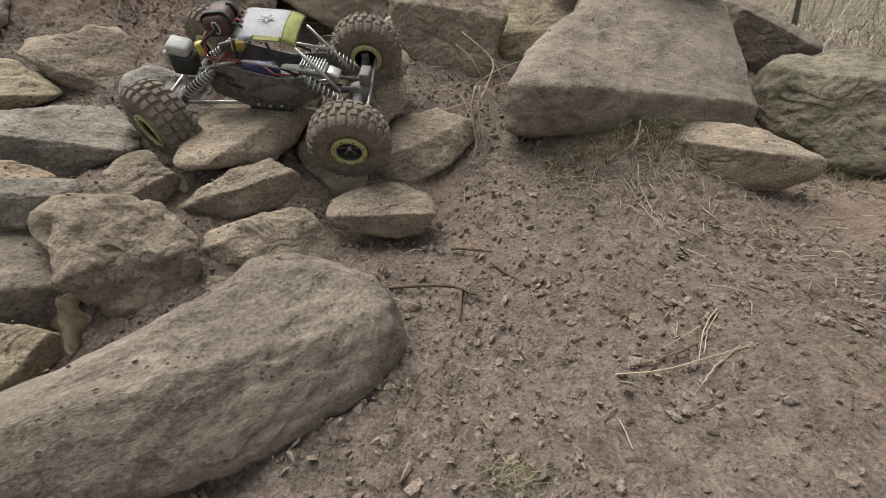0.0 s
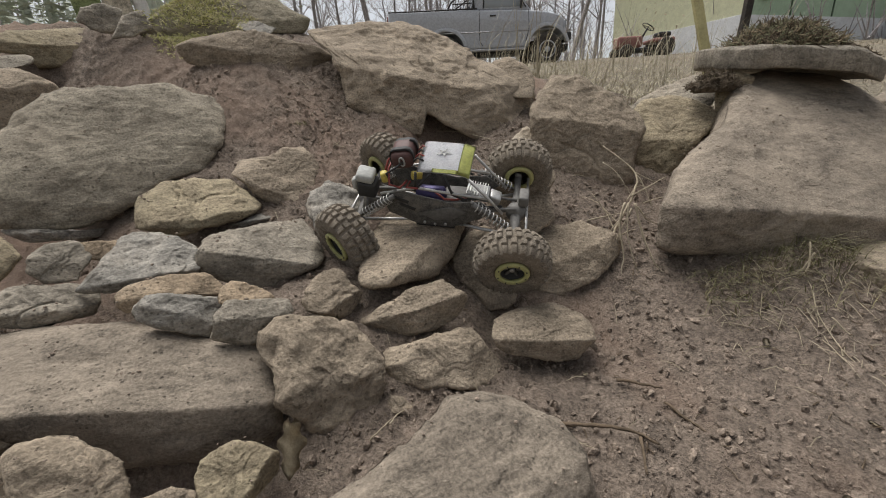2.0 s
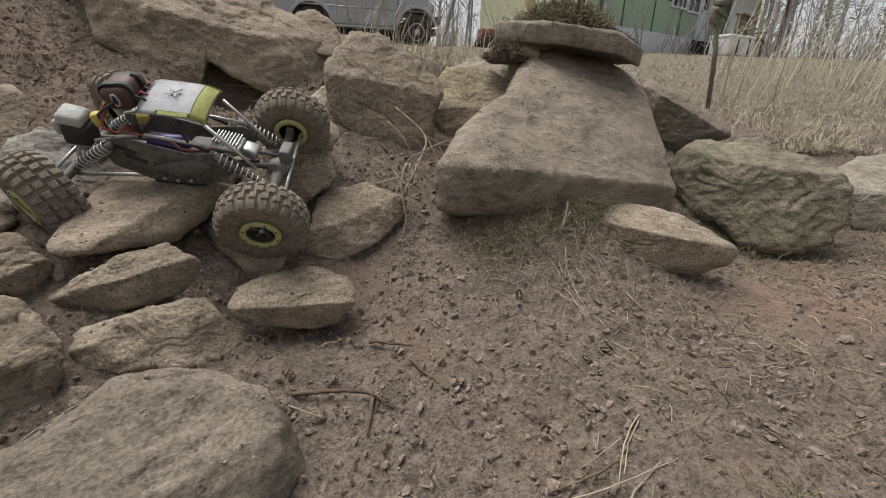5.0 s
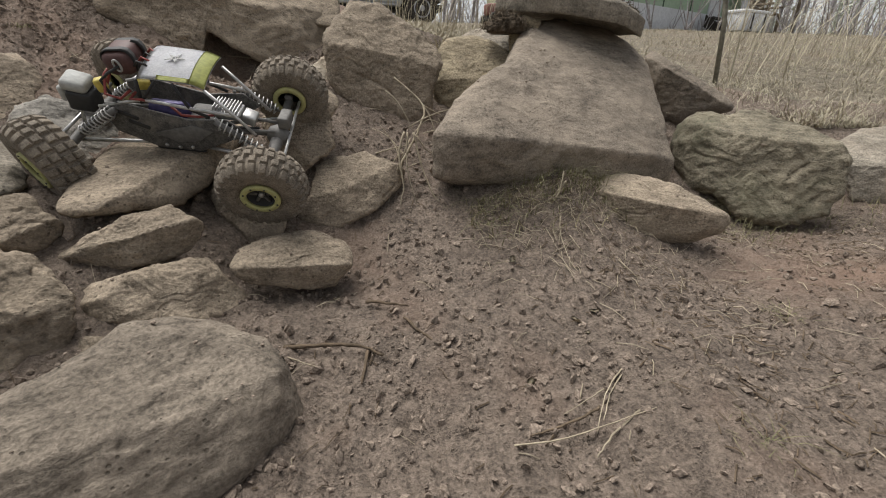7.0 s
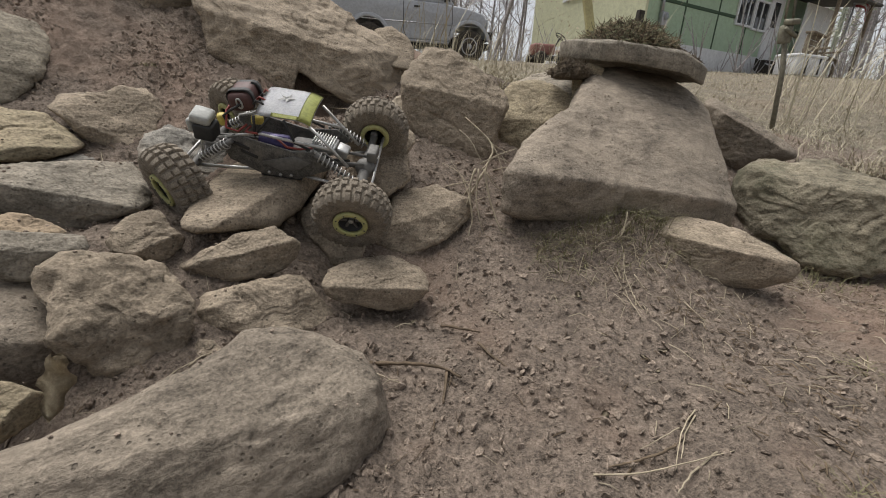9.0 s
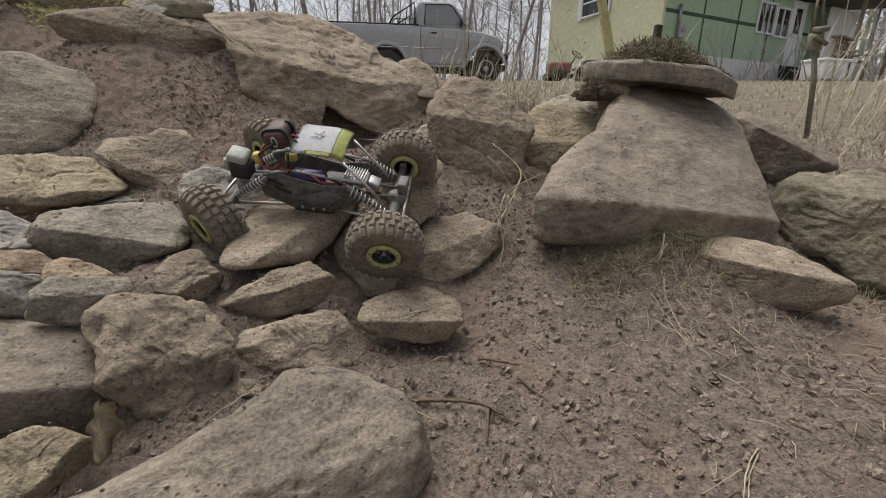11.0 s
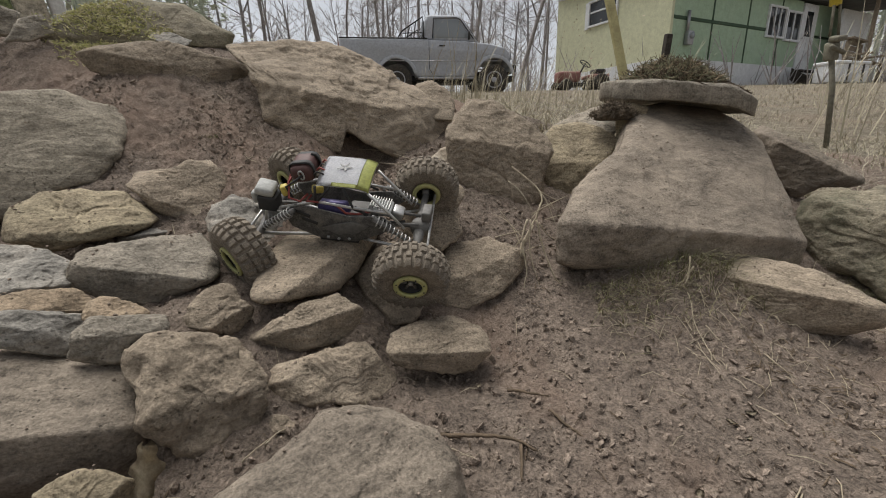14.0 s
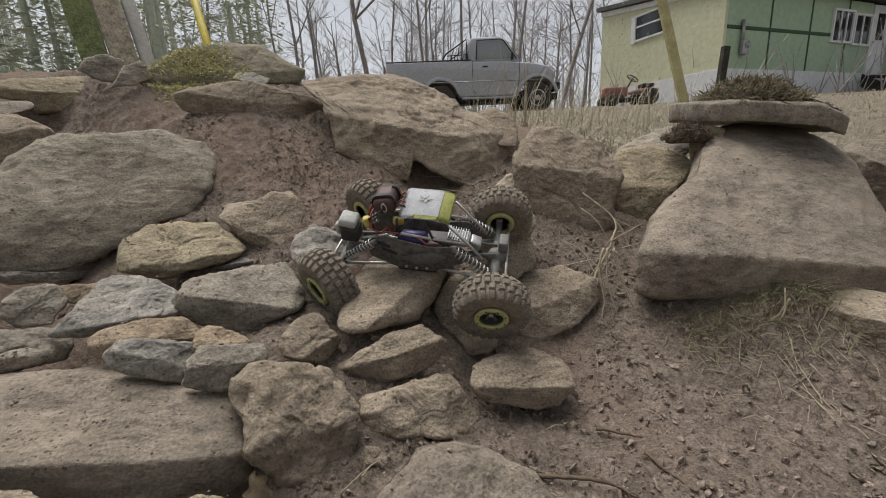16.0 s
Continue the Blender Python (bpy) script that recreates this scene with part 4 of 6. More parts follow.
    part("door_handle", a_turned(at(6.42, -0.06, 1.8) @ pose(0, 0, 0, 90, 0, 0), [(0.012, -0.03), (0.03, 0.0), (0.012, 0.03)], 12), STEEL, door)
    meter = part("electric_meter", a_box(at(0.72, -0.08, 1.42), 0.24, 0.14, 0.36, 0.02), STEEL, house, "grey electric meter box on the wall")
    part("meter_glass", a_turned(at(0.72, -0.16, 1.47) @ pose(0, 0, 0, 90, 0, 0), [(0.085, -0.03), (0.08, 0.03), (0.05, 0.05)], 20), SKY_GLASS, meter)
    part("conduit", a_tube([(0.64, -0.06, 1.58), (0.64, -0.06, 2.1)], 0.045, 10), STEEL, house)
    steps = empty("porch_steps", pose(5.72, 12.79, 1.3, 0, 0, 28.0) @ at(6.6, -0.75, 0), "dark weathered wooden porch steps below the door", "steps")
    for k in range(4):
        part("tread", a_box(at(0, -0.45 + 0.3 * k, 0.16 + 0.2 * k), 1.3, 0.27, 0.045, 0.006), DARK_WOOD, steps, smooth=False)
    for x in (-0.6, 0.6):
        part("stringer", sheet([(-0.62, -0.2), (-0.62, 0.1), (0.62, 0.86), (0.62, 0.5), (-0.1, -0.2)], 0.05, at(x, 0, 0) @ pose(0, 0, 0, 0, 0, 90), 0.004), DARK_WOOD, steps, smooth=False)
    shed = empty("white_shed", pose(5.72, 12.79, 1.3, 0, 0, 28.0) @ at(8.6, -0.9, 0), "white side wall of a lean-to beside the home", "shed")
    part("wall", a_box(at(0.0, 0.4, 1.55), 1.9, 0.06, 2.3, 0.006), WHITE, shed, smooth=False)
    part("roof", a_box(at(-0.1, 0.1, 2.86) @ pose(0, 0, 0, 8, 0, 0), 3.0, 1.9, 0.07, 0.01), ROOF, shed, smooth=False)
    for x in (-1.3, 1.2):
        part("post", a_box(at(x, -0.6, 1.4), 0.09, 0.09, 2.8, 0.008), OLD_WOOD, shed, smooth=False)


def build_bench():
    seat = empty("garden_bench", pose(11.1, 13.0, ground_height(11.1, 13.0), 0, 0, 35), "weathered wooden garden seat with a high backrest", "bench")
    for x in (-0.55, 0.55):
        part("leg", a_box(at(x, 0.2, 0.5), 0.08, 0.08, 1.1, 0.008), OLD_WOOD, seat, smooth=False)
        part("leg", a_box(at(x, -0.3, 0.25), 0.08, 0.08, 0.5, 0.008), OLD_WOOD, seat, smooth=False)
        part("arm_rest", a_box(at(x, -0.05, 0.68), 0.09, 0.62, 0.05, 0.008), OLD_WOOD, seat, smooth=False)
    for k in range(4):
        part("slat", a_box(at(0, -0.28 + 0.14 * k, 0.48), 1.1, 0.12, 0.03, 0.006), OLD_WOOD, seat, smooth=False)
        part("slat", a_box(at(0, 0.21, 0.62 + 0.14 * k), 1.1, 0.03, 0.12, 0.006), OLD_WOOD, seat, smooth=False)
    part("top_board", a_box(at(0, 0.18, 1.12), 1.25, 0.22, 0.05, 0.008), OLD_WOOD, seat, smooth=False)
    tub = empty("white_chest", pose(9.9, 12.1, ground_height(9.9, 12.1), 0, 0, 20), "white plastic storage chest standing in the grass", "chest")
    part("body", a_box(at(0, 0, 0.22), 1.2, 0.55, 0.44, 0.03), WHITE, tub)
    part("lid", a_box(at(0, 0, 0.47), 1.26, 0.6, 0.08, 0.025), WHITE, tub)
    for x in (-0.2, 0.35):
        part("strap", a_box(at(x, -0.285, 0.24), 0.05, 0.02, 0.4, 0.004), BLACK, tub, smooth=False)


def build_flag():
    z = ground_height(14.2, 15.9)
    flag = empty("flag", pose(14.3, 15.9, z), "red, white and blue striped flag hanging from a pole", "flag")
    part("pole", a_tube([(0, 0, 0), (0, 0, 3.6)], 0.03, 8), STEEL, flag)
    red, blue, white = plain("flag_red", (0.38, 0.07, 0.08), 0.8), plain("flag_blue", (0.05, 0.07, 0.18), 0.8), plain("flag_white", (0.6, 0.6, 0.6), 0.8)

    def cloth(u0, u1, v0, v1, lift=0.0):
        bm = bmesh.new()
        grid = []
        for i in range(9):
            u = u0 + (u1 - u0) * i / 8
            row = []
            for j in range(5):
                v = v0 + (v1 - v0) * j / 4
                row.append(bm.verts.new((0.03 + 0.62 * u, 0.10 * math.sin(6 * u + 2 * v) - lift, 3.5 - 1.0 * v - 0.45 * u * u)))
            grid.append(row)
        for a, b in zip(grid, grid[1:]):
            for j in range(4):
                bm.faces.new((a[j], b[j], b[j + 1], a[j + 1]))
        bmesh.ops.solidify(bm, geom=bm.faces[:], thickness=0.004)
        return bm

    for k in range(13):
        part("stripe", cloth(0, 1, k / 13, (k + 1) / 13), white if k % 2 else red, flag)
    part("canton", cloth(0, 0.42, 0, 7 / 13, 0.006), blue, flag, "dark blue canton of the flag")


def build_mower():
    z = ground_height(2.6, 10.2)
    m = empty("garden_tractor", pose(2.78, 10.4, z, 0, 0, 8) @ Matrix.Scale(0.75, 4), "faded red garden tractor with a black steering wheel", "lawn tractor")
    part("hood", a_box(at(-0.45, 0, 0.42), 0.7, 0.42, 0.3, 0.06), RED_PAINT, m)
    part("fender", a_box(at(0.42, 0, 0.42), 0.6, 0.75, 0.1, 0.04), RED_PAINT, m)
    part("seat", a_box(at(0.5, 0, 0.58), 0.35, 0.4, 0.12, 0.04), BLACK, m)
    part("deck", a_box(at(-0.1, 0, 0.2), 1.3, 0.5, 0.1, 0.02), BLACK, m)
    part("steering_column", a_tube([(-0.08, 0, 0.5), (0.08, 0, 0.78)], 0.025, 8), BLACK, m)
    wheel = bmesh.new()
    mt = at(0.09, 0, 0.8) @ pose(0, 0, 0, 0, 35, 0)
    ring = [mt @ Vector((0.17 * math.cos(a), 0.17 * math.sin(a), 0)) for a in np.linspace(0, 2 * math.pi, 25)]
    tube(wheel, ring, 0.014, 6, False)
    for a in (0.3, 2.4, 4.5):
        tube(wheel, [mt @ Vector((0, 0, 0)), mt @ Vector((0.17 * math.cos(a), 0.17 * math.sin(a), 0))], 0.01, 5)
    part("steering_wheel", wheel, BLACK, m)
    for x, r0 in ((-0.62, 0.17), (0.45, 0.24)):
        for y in (-0.38, 0.38):
            part("wheel", a_turned(at(x, y, r0) @ pose(0, 0, 0, 90, 0, 0), [(0.06, -0.08), (r0 * 0.9, -0.09), (r0, -0.06), (r0, 0.06), (r0 * 0.9, 0.09), (0.06, 0.08)], 24), RUBBER, m)


# ---- posts, guards and rods nearer by ----
def build_posts():
    z = ground_height(-2.4, 2.5)
    post = empty("gate_post", pose(-2.30, 2.46, z, 0, -7.0, 40), "green-stained timber post with a brown board and white pipe", "post")
    part("timber", a_box(at(-0.107, 0, 1.1), 0.13, 0.13, 2.3, 0.012), GREEN_POST, post, smooth=False)
    part("board", a_box(at(0.032, -0.01, 1.1), 0.135, 0.06, 2.3, 0.008), TAN_POST, post, "brown weathered board", smooth=False)
    part("pipe", a_tube([(0.15, 0, -0.1), (0.12, 0, 2.3)], 0.037, 14), WHITE, post, "white plastic pipe")
    guard = empty("guy_guard", pose(-1.44, 2.03, ground_height(-1.44, 2.03)), "yellow plastic guard on a slanting guy wire", "guard")
    top, foot = Vector((-0.46, 0.5, 1.0)), Vector((0.0, 0.0, 0.12))
    part("guard_tube", a_tube([foot, foot.lerp(top, 0.5), foot + (top - foot) * 2.2], 0.021, 10), YELLOW_PLASTIC, guard)
    part("wire", a_tube([foot + (top - foot) * -0.14, foot.lerp(top, 0.02)], 0.006, 6), GALV, guard)
    # leaning board behind the capstone
    z = ground_height(1.0, 2.75)
    beam = empty("leaning_board", pose(0.93, 2.75, z), "faded yellow board leaning with a dark pole beside it", "board")
    part("board", a_box(at(-0.05, 0.1, 0.62) @ pose(0, 0, 0, -6, -14, 10), 0.05, 0.03, 1.5, 0.004), PALE_YELLOW, beam, smooth=False)
    part("pole", a_tube([(0.16, 0.1, -0.05), (-0.02, 0.25, 0.72), (-0.2, 0.4, 1.45)], 0.022, 10), DARK_WOOD, beam)
    stub = empty("stub_post", pose(2.0, 4.6, ground_height(2.0, 4.6)), "short dark weathered fence stake in the grass", "stake")
    part("stake", a_box(at(0, 0, 0.3) @ pose(0, 0, 0, 0, 4, 20), 0.07, 0.05, 0.75, 0.008), DARK_WOOD, stub, smooth=False)
    # guy anchor
    z = ground_height(1.57, 2.0)
    rod = empty("guy_anchor", pose(1.57, 2.0, z), "rusty anchor rod with a clamp and yellow guy guard", "anchor")
    part("rod", a_tube([(0.02, -0.02, -0.08), (0.0, 0.0, 0.25), (-0.02, 0.02, 0.40)], 0.0105, 10), GALV, rod)
    clamp = bmesh.new()
    box(clamp, at(-0.02, 0.02, 0.40) @ pose(0, 0, 0, 0, -6, 10), 0.048, 0.036, 0.075, 0.009)
    box(clamp, at(-0.017, 0.004, 0.448) @ pose(0, 0, 0, 10, -10, 20), 0.058, 0.04, 0.022, 0.006)
    tube(clamp, [(-0.045, -0.005, 0.42), (0.018, 0.0, 0.39)], 0.009, 8)
    part("clamp", clamp, GALV, rod, "grey galvanised cable clamp")
    for dx in (-0.02, 0.015):
        part("wire", a_tube([(-0.02 + dx, 0.02, 0.46), (-0.03 + dx * 0.6, 0.03, 0.62)], 0.0055, 6), GALV, rod)
    part("guard_tube", a_tube([(-0.035, 0.03, 0.58), (-0.06, 0.06, 1.0), (-0.1, 0.1, 1.6)], 0.021, 12), YELLOW_PLASTIC, rod)


build_truck()
build_house()
build_bench()
build_flag()
build_mower()
build_posts()


# ---- trees and far woods ----
def grow(bm, p, d, length, radius, level, rng, limbs):
    """A limb that bends on its way and forks into thinner ones."""
    pts, rad = [p.copy()], [radius]
    n = 5 if level == 0 else 3
    for k in range(n):
        d = (d + Vector((rng.uniform(-1, 1), rng.uniform(-1, 1), rng.uniform(-0.4, 0.9))) * (0.11 if level == 0 else 0.26)).normalized()
        p = p + d * length / n
        pts.append(p.copy())
        rad.append(radius * (1 - 0.62 * (k + 1) / n))
        if level < 3 and (level > 0 or k >= 1):
            for _ in range(rng.choice((1, 2, 2)) if level < 2 else 1):
                out = Vector((rng.uniform(-1, 1), rng.uniform(-1, 1), rng.uniform(0.0, 0.9))).normalized()
                limbs.append((p.copy(), (d * 0.45 + out).normalized(), length * rng.uniform(0.28, 0.5), max(rad[-1] * 0.5, 0.006), level + 1))
    tube(bm, pts, rad, 6 if level == 0 else 4 if level == 1 else 3, False)


def build_tree(x, y, height, radius, seed, lean=0.0):
    rng = random.Random(seed)
    tree = empty("tree", pose(x, y, ground_height(x, y) - 0.1), "bare grey leafless deciduous tree", "tree", "bare trees behind the yard")
    limbs = []
    trunk = bmesh.new()
    grow(trunk, Vector((0, 0, 0)), Vector((lean, 0, 1)).normalized(), height, radius, 0, rng, limbs)
    part("trunk", trunk, BARK, tree)
    crown = bmesh.new()
    while limbs:
        p, d, length, r, level = limbs.pop()
        grow(crown, p, d, length, r, level, rng, limbs)
    part("crown", crown, BARK, tree)


tree_rng = random.Random(5)
for i in range(40):
    far = tree_rng.uniform(15, 30)
    side = -0.95 + 1.75 * (i + tree_rng.uniform(0.1, 0.9)) / 40
    build_tree(far * side * 0.95, far, tree_rng.uniform(6, 11), tree_rng.uniform(0.05, 0.14), 100 + i, tree_rng.uniform(-0.1, 0.1))


def build_woods():
    """The wood farther off, too dense to count, and brush at its foot."""
    rng = random.Random(11)
    bm = bmesh.new()
    for _ in range(200):
        a, far = radians(rng.uniform(-62, 68)), rng.uniform(26, 60)
        x, y = -far * math.sin(a), far * math.cos(a)
        h, r, lean = rng.uniform(7, 14), rng.uniform(0.04, 0.16), rng.uniform(-0.08, 0.08)
        z = ground_height(x, y) - 0.2
        pts = [(x + lean * h * t + rng.uniform(-0.1, 0.1), y, z + h * t) for t in (0, 0.3, 0.6, 1)]
        tube(bm, pts, [r, r * 0.8, r * 0.5, r * 0.15], 4, False)
        for _ in range(30):
            t = rng.uniform(0.15, 0.95)
            q = Vector((x + lean * h * t, y, z + h * t))
            d = Vector((rng.uniform(-1, 1), rng.uniform(-1, 1), rng.uniform(0.1, 0.9))).normalized() * rng.uniform(0.8, 2.6)
            tube(bm, [q, q + d * 0.5 + Vector((0, 0, 0.1)), q + d], [r * 0.25, r * 0.16, 0.01], 3, False)
            for _ in range(3):
                w = q + d * rng.uniform(0.4, 1.0)
                e = (d.normalized() + Vector((rng.uniform(-1, 1), rng.uniform(-1, 1), rng.uniform(-0.4, 1)))) * rng.uniform(0.3, 0.9)
                tube(bm, [w, w + e * 0.5 + Vector((0, 0, 0.05)), w + e], [0.018, 0.013, 0.006], 3, False)
    tagged(part("woods", bm, WOODS_HAZE), "distant bare grey woodland paled by haze behind the yard", "woods", kind="stuff")
    brush = bmesh.new()
    for _ in range(1500):
        a, far = radians(rng.uniform(-65, 70)), rng.uniform(14, 40)
        x, y = -far * math.sin(a), far * math.cos(a)
        z = ground_height(x, y)
        for _ in range(3):
            d = Vector((rng.uniform(-0.6, 0.6), rng.uniform(-0.6, 0.6), 1)) * rng.uniform(0.4, 1.6)
            tube(brush, [(x, y, z), Vector((x, y, z)) + d * 0.6, Vector((x, y, z)) + d + Vector((rng.uniform(-0.2, 0.2), 0, 0))], [0.02, 0.012, 0.004], 3, False)
    tagged(part("brush", brush, WOODS_HAZE), "tangled grey undergrowth paled by haze along the wood", "undergrowth", kind="stuff")
    firs = bmesh.new()
    for _ in range(130):
        if rng.random() < 0.62:
            a, far = radians(rng.uniform(28, 70)), rng.uniform(9, 30)
        else:
            a, far = radians(rng.uniform(-70, -30)), rng.uniform(24, 45)
        x, y = -far * math.sin(a), far * math.cos(a)
        z, h = ground_height(x, y), rng.uniform(2.5, 7.0)
        tube(firs, [(x, y, z), (x, y, z + h)], [0.08, 0.02], 4, False)
        for _ in range(420):
            t = rng.uniform(0.05, 1)
            b = rng.uniform(0, 2 * math.pi)
            reach = (1.05 - t) * h * 0.3 * rng.uniform(0.3, 1)
            c = Vector((x + reach * math.cos(b), y + reach * math.sin(b), z + h * t))
            d = Vector((math.cos(b), math.sin(b), rng.uniform(-0.5, 0.2))) * rng.uniform(0.06, 0.18)
            s = Vector((-math.sin(b), math.cos(b), rng.uniform(-0.6, 0.6))) * rng.uniform(0.02, 0.055)
            v = [firs.verts.new(c - d * 0.5), firs.verts.new(c + s), firs.verts.new(c + d), firs.verts.new(c - s)]
            firs.faces.new(v)
    tagged(part("evergreens", firs, PINE_HAZE), "dull green evergreen brush paled by haze at the wood's edge", "evergreens", kind="stuff")
    leaves, quads = [], []
    for _ in range(4200):
        a = rng.gauss(0, 0.5)
        p = Vector((5.6 + a * 1.6 + rng.gauss(0, 0.2), 16.0 + rng.gauss(0, 0.8), 1.9 + rng.random() ** 1.4 * 3.6))
        if noise.noise(p * 1.3) < 0.0:
            continue
        s, base = rng.uniform(0.02, 0.05), len(leaves)
        d = Vector((rng.uniform(-1, 1), rng.uniform(-1, 1), rng.uniform(-1, 1))).normalized() * s
        e = d.orthogonal().normalized() * s * 0.6
        leaves.extend([p - d, p + e, p + d, p - e])
        quads.append((base, base + 1, base + 2, base + 3))
    stuff_mesh("withered_leaves", leaves, quads, WITHERED, "withered beige leaves still hanging on a thicket", "leaves")




# ---- dry grass ----
def blade(verts, faces, x, y, z, height, width, bend, turn, rng):
    dx, dy = math.cos(turn), math.sin(turn)
    base = len(verts)
    for k, t in enumerate((0, 0.4, 0.75, 1.0)):
        out = bend * t * t * height
        up = height * (t - 0.35 * bend * t * t)
        w = width * (1 - t * 0.85)
        verts.append((x + dx * out - dy * w, y + dy * out + dx * w, z + up))
        verts.append((x + dx * out + dy * w, y + dy * out - dx * w, z + up))
    for k in range(3):
        faces.append((base + 2 * k, base + 2 * k + 1, base + 2 * k + 3, base + 2 * k + 2))


def stuff_mesh(name, verts, faces, material, label, category):
    me = bpy.data.meshes.new(name)
    me.from_pydata(verts, [], faces)
    me.materials.append(material)
    return tagged(new(name, me), label, category, kind="stuff")


def build_grass():
    rng = random.Random(21)
    verts, faces = [], []
    for _ in range(42000):
        y = 1.3 + 11 * rng.random() ** 2.4
        x = rng.uniform(-0.35, 1.15) * (y + 0.9) - 0.1
        if y < 1.75 and x < 0.1:
            continue
        p = Vector((x, y, 0))
        clump = noise.noise(p * 2.1) + 0.6 * noise.noise(p * 6)
        # sparser on the tilled strip nearest to the stones
        bare = 0.45 * ease(0.9, 1.4, x) * (1 - ease(1.7, 2.3, y))
        if clump < rng.uniform(-0.7, 0.35) + bare:
            continue
        h = rng.uniform(0.018, 0.06) * (1 + max(0, clump) * 1.3) * (1 + 0.05 * y)
        blade(verts, faces, x, y, ground_height(x, y) - 0.004, h, rng.uniform(0.0009, 0.0019) * (1 + y * 0.15), rng.uniform(0.7, 2.3), rng.uniform(0, 6.3), rng)
    stuff_mesh("dry_grass", verts, faces, STRAW, "matted pale dry grass of the yard", "grass")
    verts, faces = [], []
    for _ in range(560):
        y = rng.uniform(2.2, 7.5)
        x = rng.uniform(-0.1, 0.5) * y if rng.random() < 0.5 else rng.uniform(0.75, 1.5) * y
        tall = rng.uniform(0.25, 0.65) if x < 0.6 * y else rng.uniform(0.3, 0.95)
        blade(verts, faces, x, y, ground_height(x, y) - 0.01, tall, rng.uniform(0.002, 0.005), rng.uniform(0.1, 0.9), rng.gauss(0.0, 0.9), rng)
    stuff_mesh("tall_weeds", verts, faces, STRAW, "tall dead straw-coloured weed stalks", "weeds")


build_woods()
build_grass()


# ---- the radio-controlled crawler ----
CARBON = mat("dusty_black_composite", (0.15, 0.142, 0.13), (0.075, 0.072, 0.068), 0.65, 90, 500, 0.2, (0.21, 0.19, 0.16), 40, 0.6, vary=0, depth=0.001, grit=0.8)
LIME = mat("lime_anodised_ring", (0.48, 0.47, 0.20), (0.38, 0.37, 0.17), 0.5, 120, 600, 0.2, (0.28, 0.24, 0.14), 60, 0.5, vary=0)
BODY_YELLOW = plain("fluorescent_yellow_panel", (0.58, 0.60, 0.20), 0.45)
BODY_WHITE = mat("scuffed_grey_white_panel", (0.74, 0.74, 0.75), (0.58, 0.58, 0.61), 0.45, 60, 300, 0.1, (0.5, 0.5, 0.53), 30, 0.4, vary=0)
MAROON = plain("maroon_battery_wrap", (0.10, 0.052, 0.047), 0.55)
WIRE_RED = plain("red_wire", (0.26, 0.06, 0.05), 0.5)
WIRE_YELLOW = plain("yellow_plug", (0.52, 0.42, 0.10), 0.5)
PURPLE = plain("purple_motor_can", (0.06, 0.05, 0.13), 0.35, 0.4)
BARE_METAL = plain("dusty_aluminium", (0.52, 0.51, 0.49), 0.42, 0.7)
GUN = plain("dusty_gunmetal", (0.17, 0.163, 0.152), 0.65, 0.2)
CLOTH = plain("grey_white_plastic", (0.4, 0.4, 0.375), 0.6)
TYRE = mat("dusty_tyre_rubber", (0.25, 0.213, 0.168), (0.165, 0.14, 0.11), 0.95, 90, 500, 0.3, (0.27, 0.225, 0.17), 30, 0.6, vary=0, grit=0.8)


def tyre_mesh(m, r=0.0675, w=0.053):
    """A knobbly tyre in one moulding: a rounded carcass with staggered, skewed lugs that run down the shoulders."""
    bm = bmesh.new()
    h = w / 2
    profile = [(0.029, -0.86), (0.036, -1.0), (0.046, -1.05)]
    crown = [(-1.0 + 2.0 * k / 24) for k in range(25)]
    profile += [(r - 0.0045 - 0.0075 * abs(y) ** 3.2, y) for y in crown]
    profile += [(0.046, 1.05), (0.036, 1.0), (0.029, 0.86)]
    seg, lugs = 208, 26
    rings = []
    for k in range(seg):
        a = 2 * math.pi * k / seg
        ring = []
        for rad, y in profile:
            lift = 0.0
            if abs(y) <= 1.0 and rad > 0.047:
                row = 0 if abs(y) > 0.48 else 1
                phase = (a / (2 * math.pi) * lugs + (0.5 if y > 0 else 0.0) + 0.25 * row + (0.22 if row == 0 else -0.3) * abs(y)) % 1.0
                gap = abs(abs(y) - 0.48) < 0.045 or abs(y) < 0.04
                if phase < 0.62 and not gap:
                    lift = 0.0045
            q = (rad + lift) * 1.0
            ring.append(bm.verts.new(m @ Vector((q * math.cos(a), q * math.sin(a), y * h))))
        rings.append(ring)
    for k in range(seg):
        p, q = rings[k], rings[(k + 1) % seg]
        for j in range(len(profile) - 1):
            bm.faces.new((p[j], q[j], q[j + 1], p[j + 1]))
    return bm


